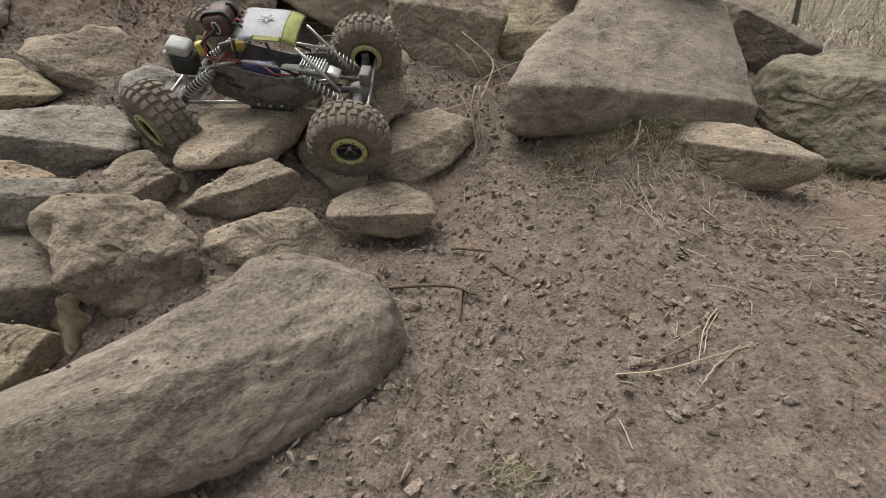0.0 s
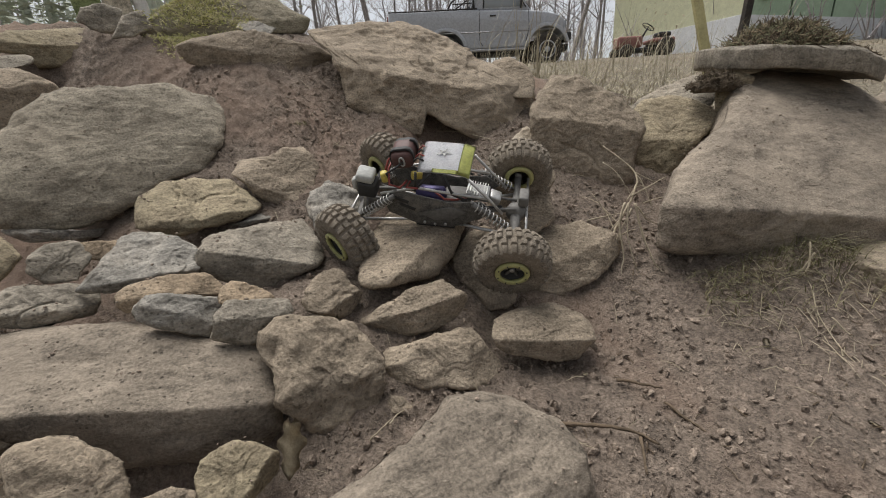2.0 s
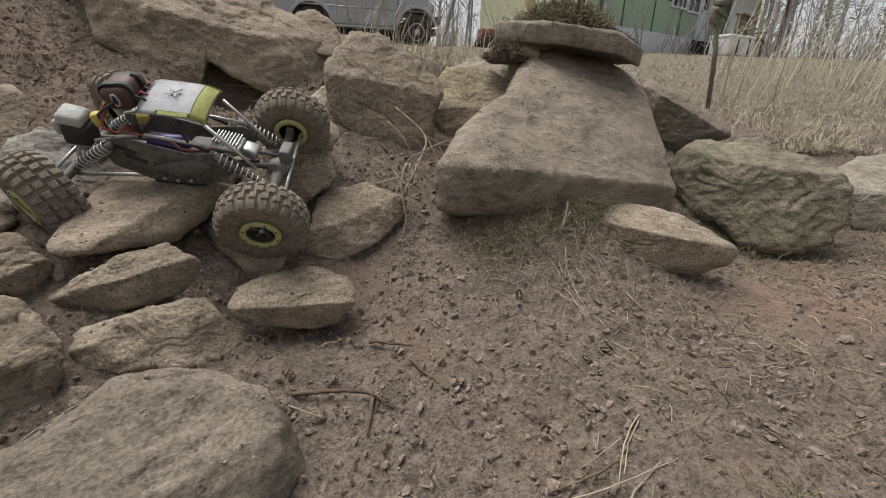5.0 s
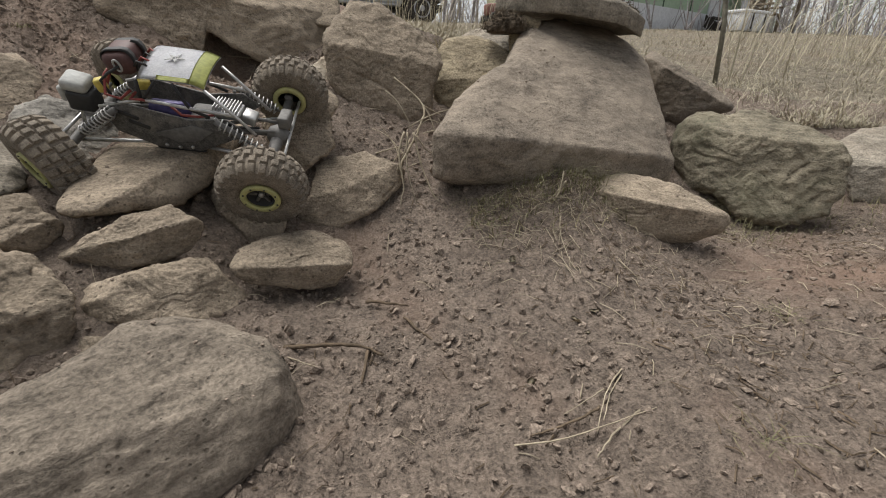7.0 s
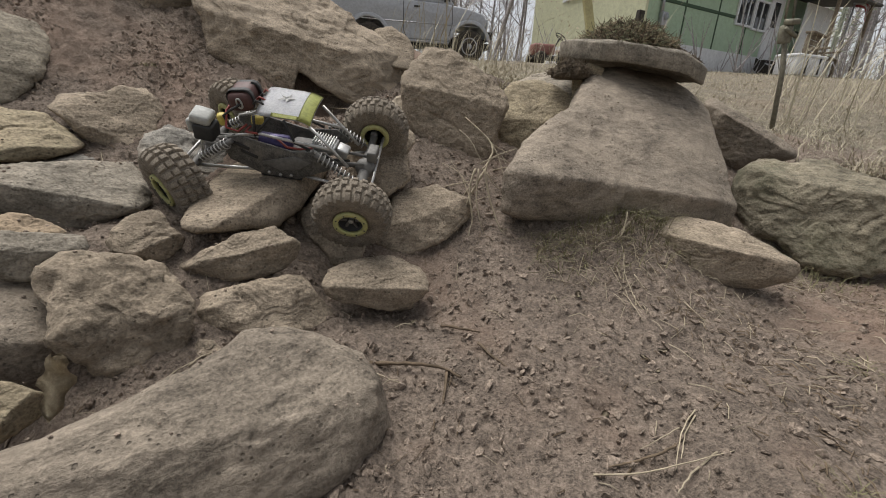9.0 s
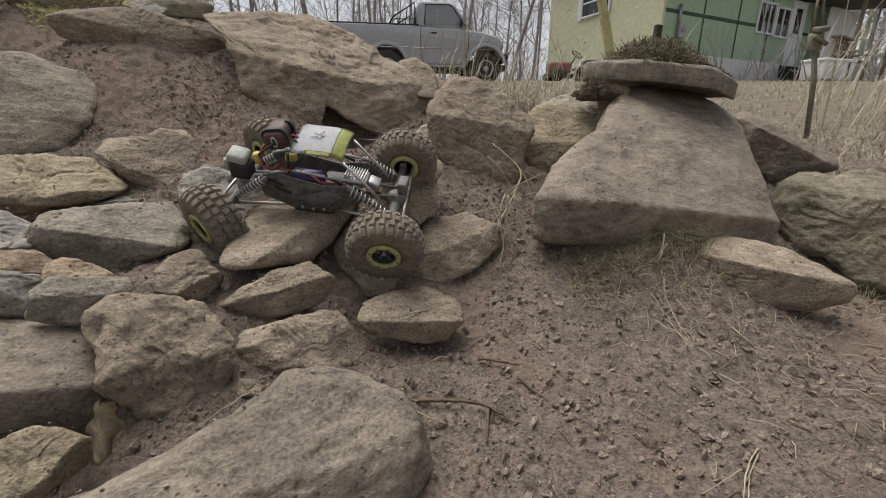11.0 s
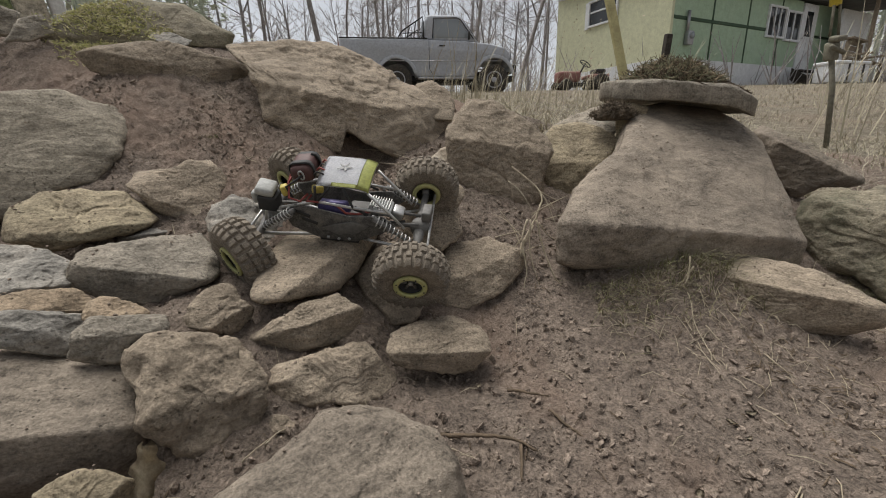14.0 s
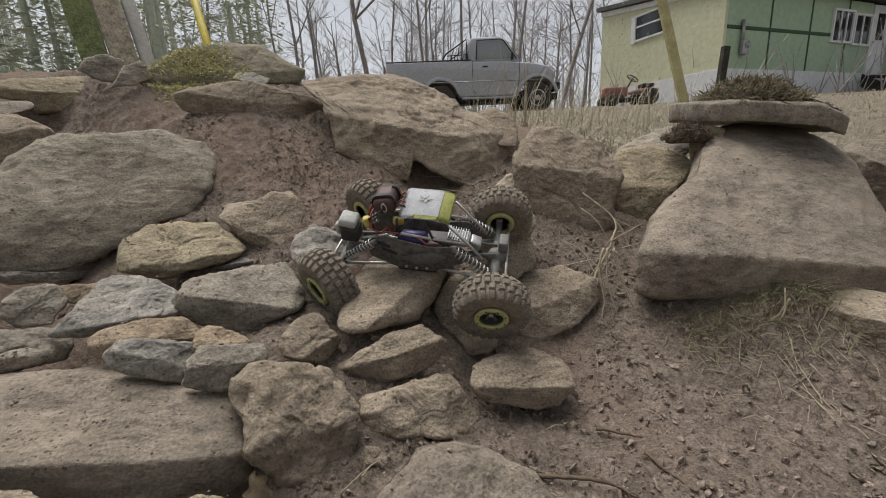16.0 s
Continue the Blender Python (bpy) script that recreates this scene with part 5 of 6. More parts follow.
def build_crawler():
    turn = Matrix(((0.992, 0.088, 0.071), (-0.06, 0.902, -0.428), (-0.107, 0.422, 0.9))).to_quaternion().to_matrix().to_4x4()
    car = empty("toy_crawler", Matrix.Translation((-0.2521, 0.7572, 0.1707)) @ turn @ Matrix.Scale(0.94, 4), "dusty radio-controlled rock crawler with lime wheel rings", "toy car")
    hubs = {"fr": Vector((0.151, -0.1196, -0.0105)), "fl": Vector((0.143, 0.1155, 0.0189)), "rr": Vector((-0.148, -0.116, -0.0064)), "rl": Vector((-0.1436, 0.119, 0.006))}
    steer = {"fr": 6, "fl": 6, "rr": -32, "rl": -32}
    for key, c in hubs.items():
        out = 1 if key[1] == "l" else -1
        axle = (hubs[key[0] + "l"] - hubs[key[0] + "r"]).normalized()
        tilt = math.degrees(math.asin(axle.z))
        m = Matrix.Translation(c) @ pose(0, 0, 0, tilt, 0, steer[key]) @ pose(0, 0, 0, -90 * out, 0, 0)
        wheel = part("wheel", tyre_mesh(m), TYRE, car, "dusty knobbly rubber tyre", smooth=False)
        part("beadlock_ring", a_turned(m, [(0.0205, 0.0225), (0.0205, 0.0275), (0.022, 0.0285), (0.0275, 0.0285), (0.029, 0.027), (0.029, 0.0225)], 40, True), LIME, wheel, "lime green beadlock ring")
        part("beadlock_ring", a_turned(m, [(0.0205, -0.0285), (0.029, -0.027), (0.029, -0.0225), (0.0205, -0.0225)], 40, True), LIME, wheel, "lime green inner ring")
        disc = bmesh.new()
        turned(disc, m, [(0.0035, 0.008), (0.0045, 0.012), (0.008, 0.012), (0.021, 0.010), (0.0215, 0.022), (0.0225, 0.022), (0.0225, 0.004), (0.0035, 0.004)], 32)
        part("wheel_disc", disc, BLACK, wheel)
        for k in range(6):
            part("spoke", a_box(m @ Matrix.Rotation(k * math.pi / 3, 4, "Z") @ at(0.013, 0, 0.014), 0.013, 0.0045, 0.005, 0.001), GUN, wheel)
        part("hub_nut", a_turned(m, [(0.0045, 0.012), (0.0045, 0.019), (0.003, 0.0205)], 8), BARE_METAL, wheel)
        for k in range(8):
            part("ring_bolt", a_turned(m @ Matrix.Rotation((k + 0.5) * math.pi / 4, 4, "Z") @ at(0.0248, 0, 0.0285), [(0.0014, -0.001), (0.0014, 0.001), (0.0008, 0.0014)], 6), BLACK, wheel)
    for end in "fr":
        a, b = hubs[end + "r"], hubs[end + "l"]
        d = (b - a).normalized()
        s = 1 if end == "f" else -1
        housing = bmesh.new()
        tube(housing, [a + d * 0.018, a + d * 0.05, a + d * 0.075, a + d * 0.09, b - d * 0.09, b - d * 0.075, b - d * 0.05, b - d * 0.018], [0.0065, 0.0065, 0.0075, 0.010, 0.010, 0.0075, 0.0065, 0.0065], 12)
        mid = a.lerp(b, 0.5)
        turned(housing, Matrix.Translation(mid) @ pose(0, 0, 0, 0, 90, 0), [(0.006, -0.018), (0.015, -0.012), (0.0185, 0.0), (0.015, 0.012), (0.006, 0.02)], 18)
        axle = part("axle", housing, GUN, car, "dusty grey axle housing")
        for p in (a + d * 0.022, b - d * 0.022):
            part("steering_knuckle", a_box(Matrix.Translation(p) @ pose(0, 0, 0, 0, 0, 0), 0.014, 0.012, 0.022, 0.004), GUN, axle)
        part("steering_rod", a_tube([a + d * 0.028 + Vector((s * 0.02, 0, 0.004)), b - d * 0.028 + Vector((s * 0.02, 0, 0.004))], 0.0026, 8), BARE_METAL, axle)
        part("steering_servo", a_box(Matrix.Translation(mid + Vector((s * 0.012, 0.012, 0.026))), 0.018, 0.034, 0.02, 0.003), GUN, axle)
        for side, p in ((-1, a.lerp(b, 0.27)), (1, a.lerp(b, 0.73))):
            part("lower_link", a_tube([p + Vector((0, 0, -0.006)), (s * 0.02, side * 0.03, -0.012)], 0.0031, 8), BARE_METAL, car, "bent bare metal link rod")
            part("upper_link", a_tube([mid + Vector((0, side * 0.014, 0.016)), (s * 0.03, side * 0.026, 0.018)], 0.0028, 8), GUN, car)
            top, foot = Vector((s * 0.072, side * 0.052, 0.052)), p + Vector((-s * 0.006, 0, 0.006))
            along = (foot - top).normalized()
            shock = part("shock_absorber", a_tube([top, top.lerp(foot, 0.5), top.lerp(foot, 0.51), foot], [0.0048, 0.0048, 0.0022, 0.0022], 12), GUN, car, "dusty black shock absorber")
            sa = along.orthogonal().normalized()
            sb = along.cross(sa)
            coil = [top + along * ((foot - top).length * (0.08 + 0.84 * k / 90)) + (sa * math.cos(k * 0.62) + sb * math.sin(k * 0.62)) * 0.0085 for k in range(91)]
            part("coil_spring", a_tube(coil, 0.0012, 5), BARE_METAL, shock)
        part("drive_shaft", a_tube([mid + Vector((-s * 0.018, 0, 0.002)), (s * 0.03, 0, 0.0)], 0.0045, 8), GUN, car)
    # chassis plates, with cut-outs
    outline = [(-0.088, 0.008), (-0.10, 0.045), (-0.07, 0.06), (-0.03, 0.052), (0.028, 0.042), (0.085, 0.05), (0.11, 0.03), (0.085, 0.012), (0.03, -0.016), (-0.03, -0.016)]
    for y in (-0.041, 0.041):
        plate = part("chassis_plate", sheet(outline, 0.004, at(0, y, 0), 0.0012), CARBON, car, "black chassis side plate with slots")
        d = -0.0028 if y < 0 else 0.0028
        part("plate_panel", sheet([(-0.03, 0.014), (0.03, 0.034), (0.06, 0.026), (0.035, 0.006), (0.0, 0.0)], 0.003, at(0, y + d, 0), 0.0008), GUN, plate)
        for x, z, l, t in ((-0.062, 0.04, 0.03, 20), (-0.05, 0.025, 0.03, 20), (0.085, 0.038, 0.02, -40)):
            part("plate_slot", a_box(at(x, y + d * 0.9, z) @ pose(0, 0, 0, 0, t, 0), l, 0.003, 0.006, 0.001), BLACK, plate)
        for x, z in ((-0.02, -0.008), (0.0, -0.01), (0.02, -0.008), (0.07, 0.05), (-0.085, 0.05)):
            part("bolt", a_turned(at(x, y + d, z) @ pose(0, 0, 0, 90 if y < 0 else -90, 0, 0), [(0.003, -0.001), (0.003, 0.0015), (0.0018, 0.0024)], 8), BARE_METAL, plate)
    part("skid_plate", a_box(at(0, 0, -0.015), 0.075, 0.086, 0.006, 0.002), BLACK, car)
    part("gearbox", a_box(at(0.035, 0, 0.012), 0.05, 0.05, 0.045, 0.006), GUN, car)
    part("motor", a_turned(at(-0.012, -0.012, 0.034) @ pose(0, 0, 0, 0, 90, 0), [(0.006, -0.028), (0.0175, -0.026), (0.018, 0.022), (0.014, 0.026), (0.004, 0.03)], 24), PURPLE, car, "purple motor can")
    sink = part("speed_controller", a_box(at(0.075, -0.005, 0.044) @ pose(0, 0, 0, 0, 8, 0), 0.042, 0.036, 0.012, 0.002), BARE_METAL, car, "silver finned speed controller")
    for k in range(8):
        part("cooling_fin", a_box(at(0.058 + 0.0048 * k, -0.005, 0.053 - 0.0007 * k) @ pose(0, 0, 0, 0, 8, 0), 0.0016, 0.034, 0.010, 0.0004), BARE_METAL, sink, smooth=False)
    part("receiver_box", a_box(at(0.106, -0.002, 0.034) @ pose(0, 0, 0, 0, 20, 0), 0.022, 0.026, 0.016, 0.003), BARE_METAL, car)
    # roof panel and its cage
    def panel(u0, u1, v0, v1, lift):
        bm = bmesh.new()
        rows = []
        for i in range(13):
            u = u0 + (u1 - u0) * i / 12
            rows.append([bm.verts.new((u, v, 0.114 + 0.16 * v - 9.0 * max(0, u - 0.035) ** 2 - 3.2 * v * v - 1.2 * max(0, -u - 0.01) ** 2 + lift)) for v in [v0 + (v1 - v0) * j / 10 for j in range(11)]])
        for a, b in zip(rows, rows[1:]):
            for j in range(10):
                bm.faces.new((a[j], b[j], b[j + 1], a[j + 1]))
        bmesh.ops.solidify(bm, geom=bm.faces[:], thickness=0.0016)
        return bm

    roof = part("roof_panel", panel(-0.028, 0.064, -0.041, 0.041, 0.0), BODY_WHITE, car, "scuffed grey-white roof panel with yellow edges")
    part("yellow_edge", panel(0.043, 0.0636, -0.0405, 0.0405, 0.0012), BODY_YELLOW, roof, "bright yellow front edge")
    part("yellow_edge", panel(-0.002, 0.043, -0.0405, -0.033, 0.0012), BODY_YELLOW, roof, "bright yellow side edge")
    for a in range(5):
        t = a * 2 * math.pi / 5
        part("star_mark", sheet([(0.003, 0.0025), (0.014, 0.0), (0.003, -0.0025)], 0.0008, at(0.012, 0.004, 0.1165) @ Matrix.Rotation(t, 4, "Z") @ pose(0, 0, 0, 90, 0, 0)), CLOTH, roof, smooth=False)
    for y in (-0.041, 0.041):
        part("cage_tube", a_tube([(-0.03, y, 0.10), (-0.034, y, 0.062)], 0.0026, 8), BLACK, car)
        part("cage_tube", a_tube([(0.062, y * 0.95, 0.094), (0.098, y * 0.95, 0.056), (0.124, y * 0.95, 0.026)], 0.0026, 8), BARE_METAL, car)
        part("cage_tube", a_tube([(-0.1, y, 0.048), (-0.03, y, 0.068), (0.03, y, 0.062), (0.098, y * 0.95, 0.056)], 0.0026, 8), BARE_METAL, car)
        part("cage_tube", a_tube([(-0.03, y, 0.068), (-0.004, y, 0.1)], 0.0022, 8), BLACK, car)
        part("cage_tube", a_tube([(0.02, y, 0.10), (0.034, y, 0.06), (0.06, y, 0.05)], 0.0024, 8), BLACK, car)
    # battery, straps, wires
    battery = part("battery", a_box(at(-0.062, 0.004, 0.108) @ pose(0, 0, 0, 4, -8, 4), 0.040, 0.056, 0.033, 0.010), MAROON, car, "maroon wrapped battery with a pale mark")
    mark = at(-0.062, 0.004, 0.108) @ pose(0, 0, 0, 4, -8, 4) @ at(0.002, -0.0290, 0.002)
    ring = [mark @ Vector((0.0042 * math.cos(a), 0, 0.0085 * math.sin(a))) for a in np.linspace(0, 2 * math.pi, 21)]
    part("battery_mark", tube(bmesh.new(), ring, 0.0016, 6, False), CLOTH, battery)
    part("battery_plug", a_box(at(-0.034, -0.022, 0.082) @ pose(0, 0, 0, 0, 10, 30), 0.02, 0.012, 0.014, 0.003), WIRE_YELLOW, car)
    part("foam_pad", a_box(at(-0.094, -0.025, 0.075) @ pose(0, 0, 0, 0, -10, 20), 0.014, 0.016, 0.02, 0.004), WIRE_YELLOW, car)
    for k, (pts, m) in enumerate((
        (((-0.05, -0.03, 0.075), (-0.06, -0.045, 0.068), (-0.08, -0.044, 0.072), (-0.086, -0.02, 0.09), (-0.08, 0.0, 0.10)), WIRE_RED),
        (((-0.045, -0.028, 0.072), (-0.05, -0.04, 0.066), (-0.03, -0.045, 0.07), (-0.02, -0.03, 0.06)), WIRE_RED),
        (((-0.052, -0.02, 0.11), (-0.07, -0.035, 0.10), (-0.088, -0.03, 0.085), (-0.075, -0.04, 0.07)), BLACK),
        (((0.0, -0.03, 0.055), (0.02, -0.043, 0.05), (0.04, -0.035, 0.045), (0.06, -0.02, 0.042)), WIRE_RED),
        (((0.03, -0.02, 0.05), (0.06, -0.035, 0.036), (0.09, -0.03, 0.03), (0.12, -0.01, 0.02)), BLACK),
        (((-0.06, 0.03, 0.11), (-0.085, 0.035, 0.10), (-0.1, 0.02, 0.08), (-0.105, 0.0, 0.06)), WIRE_RED),
    )):
        part("cable", a_tube(pts, 0.0021, 7), m, car)
    for k in range(4):
        y = -0.018 + 0.012 * k
        part("cable", a_tube([(-0.038, y, 0.108), (-0.03, y * 1.2, 0.117), (-0.022, y, 0.112), (-0.016, y * 0.8, 0.098)], 0.0018, 6), WIRE_RED if k % 2 else BLACK, car)
    for y in (-0.012, 0.02):
        part("battery_strap", a_box(at(-0.062, 0.004 + y, 0.108) @ pose(0, 0, 0, 4, -8, 4), 0.042, 0.007, 0.035, 0.010), BLACK, battery, "black strap round the battery")
    part("rear_servo_box", a_box(at(-0.130, -0.022, 0.048) @ pose(0, 0, 0, 0, 6, 4), 0.034, 0.034, 0.03, 0.004), BLACK, car)
    part("receiver_cover", a_box(at(-0.132, -0.02, 0.072) @ pose(0, 0, 0, 6, 14, 6), 0.034, 0.036, 0.017, 0.006), CLOTH, car, "grey-white rubber receiver cover")
    part("plug", a_box(at(-0.153, -0.026, 0.056), 0.010, 0.016, 0.024, 0.004), CLOTH, car)
    for z in (0.03, 0.036):
        part("rear_tube", a_tube([(-0.134, -0.03, z + 0.01), (-0.142, -0.036, z - 0.03)], 0.002, 6), BARE_METAL, car)


build_crawler()


# ---- small things on the ground ----
TWIG = mat("brown_twig", (0.17, 0.125, 0.085), (0.10, 0.075, 0.05), 0.9, 60, 500, 0.5, vary=0.2)
PALE_STRAW = mat("bleached_straw", (0.40, 0.34, 0.245), (0.28, 0.235, 0.165), 0.8, 60, 400, 0.1, vary=0.2)
GREEN_BLADE = mat("olive_grass", (0.215, 0.20, 0.105), (0.14, 0.135, 0.07), 0.85, 30, 300, 0.0, (0.33, 0.28, 0.16), 18, 0.8, vary=0)
DEAD_LEAF = mat("dead_oak_leaf", (0.42, 0.355, 0.25), (0.30, 0.245, 0.165), 0.8, 70, 500, 0.3, vary=0.15)
STRAND = {"straw": ("straw_stem", "bleached dry grass stem lying on the dirt", "straw", PALE_STRAW), "twig": ("twig", "thin brown twig lying on the dirt", "twig", TWIG), "root": ("root", "thin brown root half bedded in the dirt", "root", TWIG)}


def add_strand(kind, points, radius):
    """A stem, twig or root: a thin bar that bends softly through its points."""
    name, label, category, material = STRAND[kind]
    pts = [Vector(p) for p in points]
    fine = []
    rng = random.Random(len(bpy.data.objects))
    for i in range(len(pts) - 1):
        a, b, c, d = pts[max(i - 1, 0)], pts[i], pts[i + 1], pts[min(i + 2, len(pts) - 1)]
        for k in range(5):
            t = k / 5
            q = 0.5 * ((2 * b) + (c - a) * t + (2 * a - 5 * b + 4 * c - d) * t * t + (3 * b - a - 3 * c + d) * t**3)
            fine.append(q + Vector((rng.uniform(-1, 1), rng.uniform(-1, 1), 0)) * radius * 0.5)
    fine.append(pts[-1])
    n = len(fine)
    rad = [radius * (1 - 0.55 * k / (n - 1)) * rng.uniform(0.85, 1.15) for k in range(n)]
    base = pts[0].copy()
    ob = part(name, a_tube([p - base for p in fine], rad, 6), material)
    ob.location = base
    return tagged(ob, label, category, "stems and twigs on the dirt")


flakes = 0


def add_flake(place):
    """A small curled scrap of dead leaf."""
    global flakes
    flakes += 1
    rng = random.Random(flakes)
    bm = bmesh.new()
    l, w = rng.uniform(0.008, 0.016), rng.uniform(0.003, 0.006)
    rows = []
    for i in range(6):
        t = i / 5
        ww = w * math.sin(math.pi * (0.12 + 0.82 * t))
        rows.append([bm.verts.new(((t - 0.5) * l, s * ww, 0.002 * math.cos(5 * t) + 0.25 * abs(s) * ww)) for s in (-1, 0, 1)])
    for a, b in zip(rows, rows[1:]):
        for j in range(2):
            bm.faces.new((a[j], b[j], b[j + 1], a[j + 1]))
    bmesh.ops.solidify(bm, geom=bm.faces[:], thickness=0.0006)
    ob = part("leaf_scrap", bm, PALE_STRAW)
    ob.matrix_world = Matrix.Translation(place) @ pose(0, 0, 0, rng.uniform(-20, 20), rng.uniform(-20, 20), rng.uniform(0, 360))
    return tagged(ob, "small pale scrap of dead leaf on dirt", "leaf", "leaf scraps")


add_strand("root", [(-0.07, 0.465, -0.051), (-0.034, 0.462, -0.049), (0.017, 0.457, -0.049), (0.049, 0.442, -0.054)], 0.003)
add_strand("root", [(0.03, 0.455, -0.053), (0.025, 0.406, -0.064)], 0.0028)
add_strand("straw", [(-0.068, 0.451, -0.053), (-0.047, 0.441, -0.056), (-0.026, 0.431, -0.057)], 0.00119)
add_strand("twig", [(0.024, 0.549, -0.041), (0.051, 0.539, -0.039), (0.081, 0.536, -0.043)], 0.0025)
add_strand("root", [(0.076, 0.51, -0.046), (0.098, 0.48, -0.051), (0.124, 0.459, -0.057), (0.143, 0.451, -0.062)], 0.0022)
add_strand("straw", [(0.337, 0.408, -0.066), (0.302, 0.375, -0.064), (0.283, 0.351, -0.068), (0.265, 0.323, -0.075)], 0.00102)
add_strand("straw", [(0.329, 0.397, -0.068), (0.301, 0.369, -0.07), (0.277, 0.335, -0.072)], 0.00102)
add_strand("straw", [(0.296, 0.375, -0.067), (0.269, 0.361, -0.069), (0.238, 0.346, -0.071)], 0.00085)
add_strand("twig", [(0.28, 0.352, -0.07), (0.252, 0.338, -0.07), (0.216, 0.334, -0.079), (0.197, 0.329, -0.078)], 0.0018)
add_strand("straw", [(0.71, 0.647, -0.068), (0.657, 0.547, -0.067), (0.612, 0.451, -0.061)], 0.00102)
add_strand("straw", [(0.427, 0.346, -0.072), (0.421, 0.316, -0.069), (0.42, 0.293, -0.071)], 0.00136)
add_strand("straw", [(0.367, 0.671, 0.002), (0.385, 0.639, -0.021), (0.414, 0.614, -0.035)], 0.0011)
add_strand("straw", [(0.444, 0.634, -0.031), (0.447, 0.603, -0.036), (0.462, 0.585, -0.047)], 0.00128)
add_strand("straw", [(0.727, 0.613, -0.065), (0.773, 0.612, -0.057), (0.855, 0.627, -0.049)], 0.00119)
add_strand("straw", [(0.718, 0.752, -0.053), (0.7, 0.678, -0.06), (0.763, 0.668, -0.064)], 0.00085)
add_strand("straw", [(0.545, 0.623, -0.057), (0.601, 0.623, -0.068), (0.652, 0.631, -0.071)], 0.00102)
add_strand("straw", [(-0.299, 0.402, -0.042), (-0.286, 0.409, -0.03), (-0.276, 0.432, -0.031)], 0.00119)
add_strand("straw", [(0.393, 0.775, 0.071), (0.363, 0.75, 0.052), (0.349, 0.751, 0.039)], 0.00187)
add_strand("straw", [(0.327, 0.748, 0.034), (0.372, 0.744, 0.048), (0.416, 0.753, 0.037)], 0.00102)
add_strand("straw", [(0.074, 0.851, 0.072), (0.098, 0.879, 0.111), (0.122, 0.895, 0.152), (0.132, 0.929, 0.193), (0.075, 0.975, 0.245)], 0.00286)
add_strand("straw", [(0.132, 0.929, 0.193), (0.146, 0.915, 0.17), (0.158, 0.888, 0.131)], 0.00182)
add_strand("straw", [(0.132, 0.929, 0.193), (0.177, 0.931, 0.17)], 0.00156)
add_strand("straw", [(0.092, 0.877, 0.1), (0.06, 0.905, 0.134), (0.026, 0.926, 0.148)], 0.0011)
add_strand("straw", [(0.086, 0.864, 0.086), (0.071, 0.892, 0.12), (0.044, 0.908, 0.156)], 0.00143)
add_strand("straw", [(0.11, 0.894, 0.141), (0.142, 0.934, 0.164), (0.177, 0.929, 0.153)], 0.0013)
add_strand("straw", [(0.074, 0.851, 0.072), (0.108, 0.863, 0.086), (0.138, 0.881, 0.087)], 0.00136)
add_strand("straw", [(0.08, 0.863, 0.08), (0.057, 0.839, 0.062)], 0.00085)
add_strand("straw", [(-0.27, 1.174, 0.247), (-0.201, 1.051, 0.249), (-0.154, 1.052, 0.248)], 0.00128)
add_strand("straw", [(-0.318, 1.18, 0.282), (-0.255, 1.178, 0.277), (-0.17, 1.078, 0.261), (-0.109, 1.059, 0.233)], 0.00144)
add_strand("straw", [(-0.23, 1.022, 0.227), (-0.259, 1.156, 0.246), (-0.245, 1.161, 0.271)], 0.00102)
add_strand("straw", [(0.089, 0.828, 0.153), (0.079, 0.81, 0.113), (0.085, 0.792, 0.062), (0.078, 0.769, 0.026)], 0.00234)
add_strand("straw", [(0.106, 0.824, 0.153), (0.119, 0.807, 0.102), (0.136, 0.785, 0.054), (0.151, 0.773, 0.035)], 0.00208)
add_strand("straw", [(0.028, 0.889, 0.102), (0.07, 0.875, 0.116), (0.108, 0.869, 0.125)], 0.00156)
add_strand("straw", [(0.099, 0.838, 0.161), (0.138, 0.852, 0.18), (0.184, 0.902, 0.188)], 0.00156)
add_strand("straw", [(0.058, 0.888, 0.222), (0.081, 0.861, 0.202), (0.104, 0.837, 0.161)], 0.0013)
add_strand("straw", [(0.367, 0.719, 0.021), (0.354, 0.68, 0.001), (0.349, 0.619, -0.021), (0.357, 0.591, -0.033)], 0.00102)
add_strand("straw", [(0.392, 0.789, 0.086), (0.366, 0.744, 0.051), (0.356, 0.745, 0.038)], 0.00187)
add_strand("straw", [(0.32, 0.787, 0.06), (0.35, 0.758, 0.06), (0.4, 0.792, 0.074)], 0.00119)
add_strand("straw", [(0.178, 0.677, -0.003), (0.229, 0.678, -0.001), (0.272, 0.679, -0.003)], 0.00085)
add_strand("straw", [(-0.275, 0.42, -0.029), (-0.27, 0.437, -0.028), (-0.262, 0.451, -0.031)], 0.00119)
add_strand("straw", [(0.096, 0.827, 0.153), (0.093, 0.801, 0.093), (0.109, 0.775, 0.035)], 0.00169)
add_strand("straw", [(0.113, 0.831, 0.146), (0.135, 0.828, 0.118), (0.179, 0.851, 0.1)], 0.00143)
add_strand("straw", [(0.083, 0.831, 0.118), (0.062, 0.828, 0.09), (0.039, 0.814, 0.066)], 0.00143)
add_strand("straw", [(0.126, 0.839, 0.15), (0.175, 0.866, 0.154), (0.209, 0.882, 0.133)], 0.0013)
add_strand("straw", [(0.101, 0.823, 0.143), (0.067, 0.799, 0.071), (0.056, 0.784, 0.025)], 0.00156)
add_strand("straw", [(0.323, 0.345, -0.072), (0.278, 0.317, -0.074), (0.254, 0.298, -0.079)], 0.00153)
add_strand("straw", [(0.177, 0.319, -0.078), (0.225, 0.321, -0.078), (0.274, 0.326, -0.069), (0.342, 0.345, -0.07)], 0.00102)
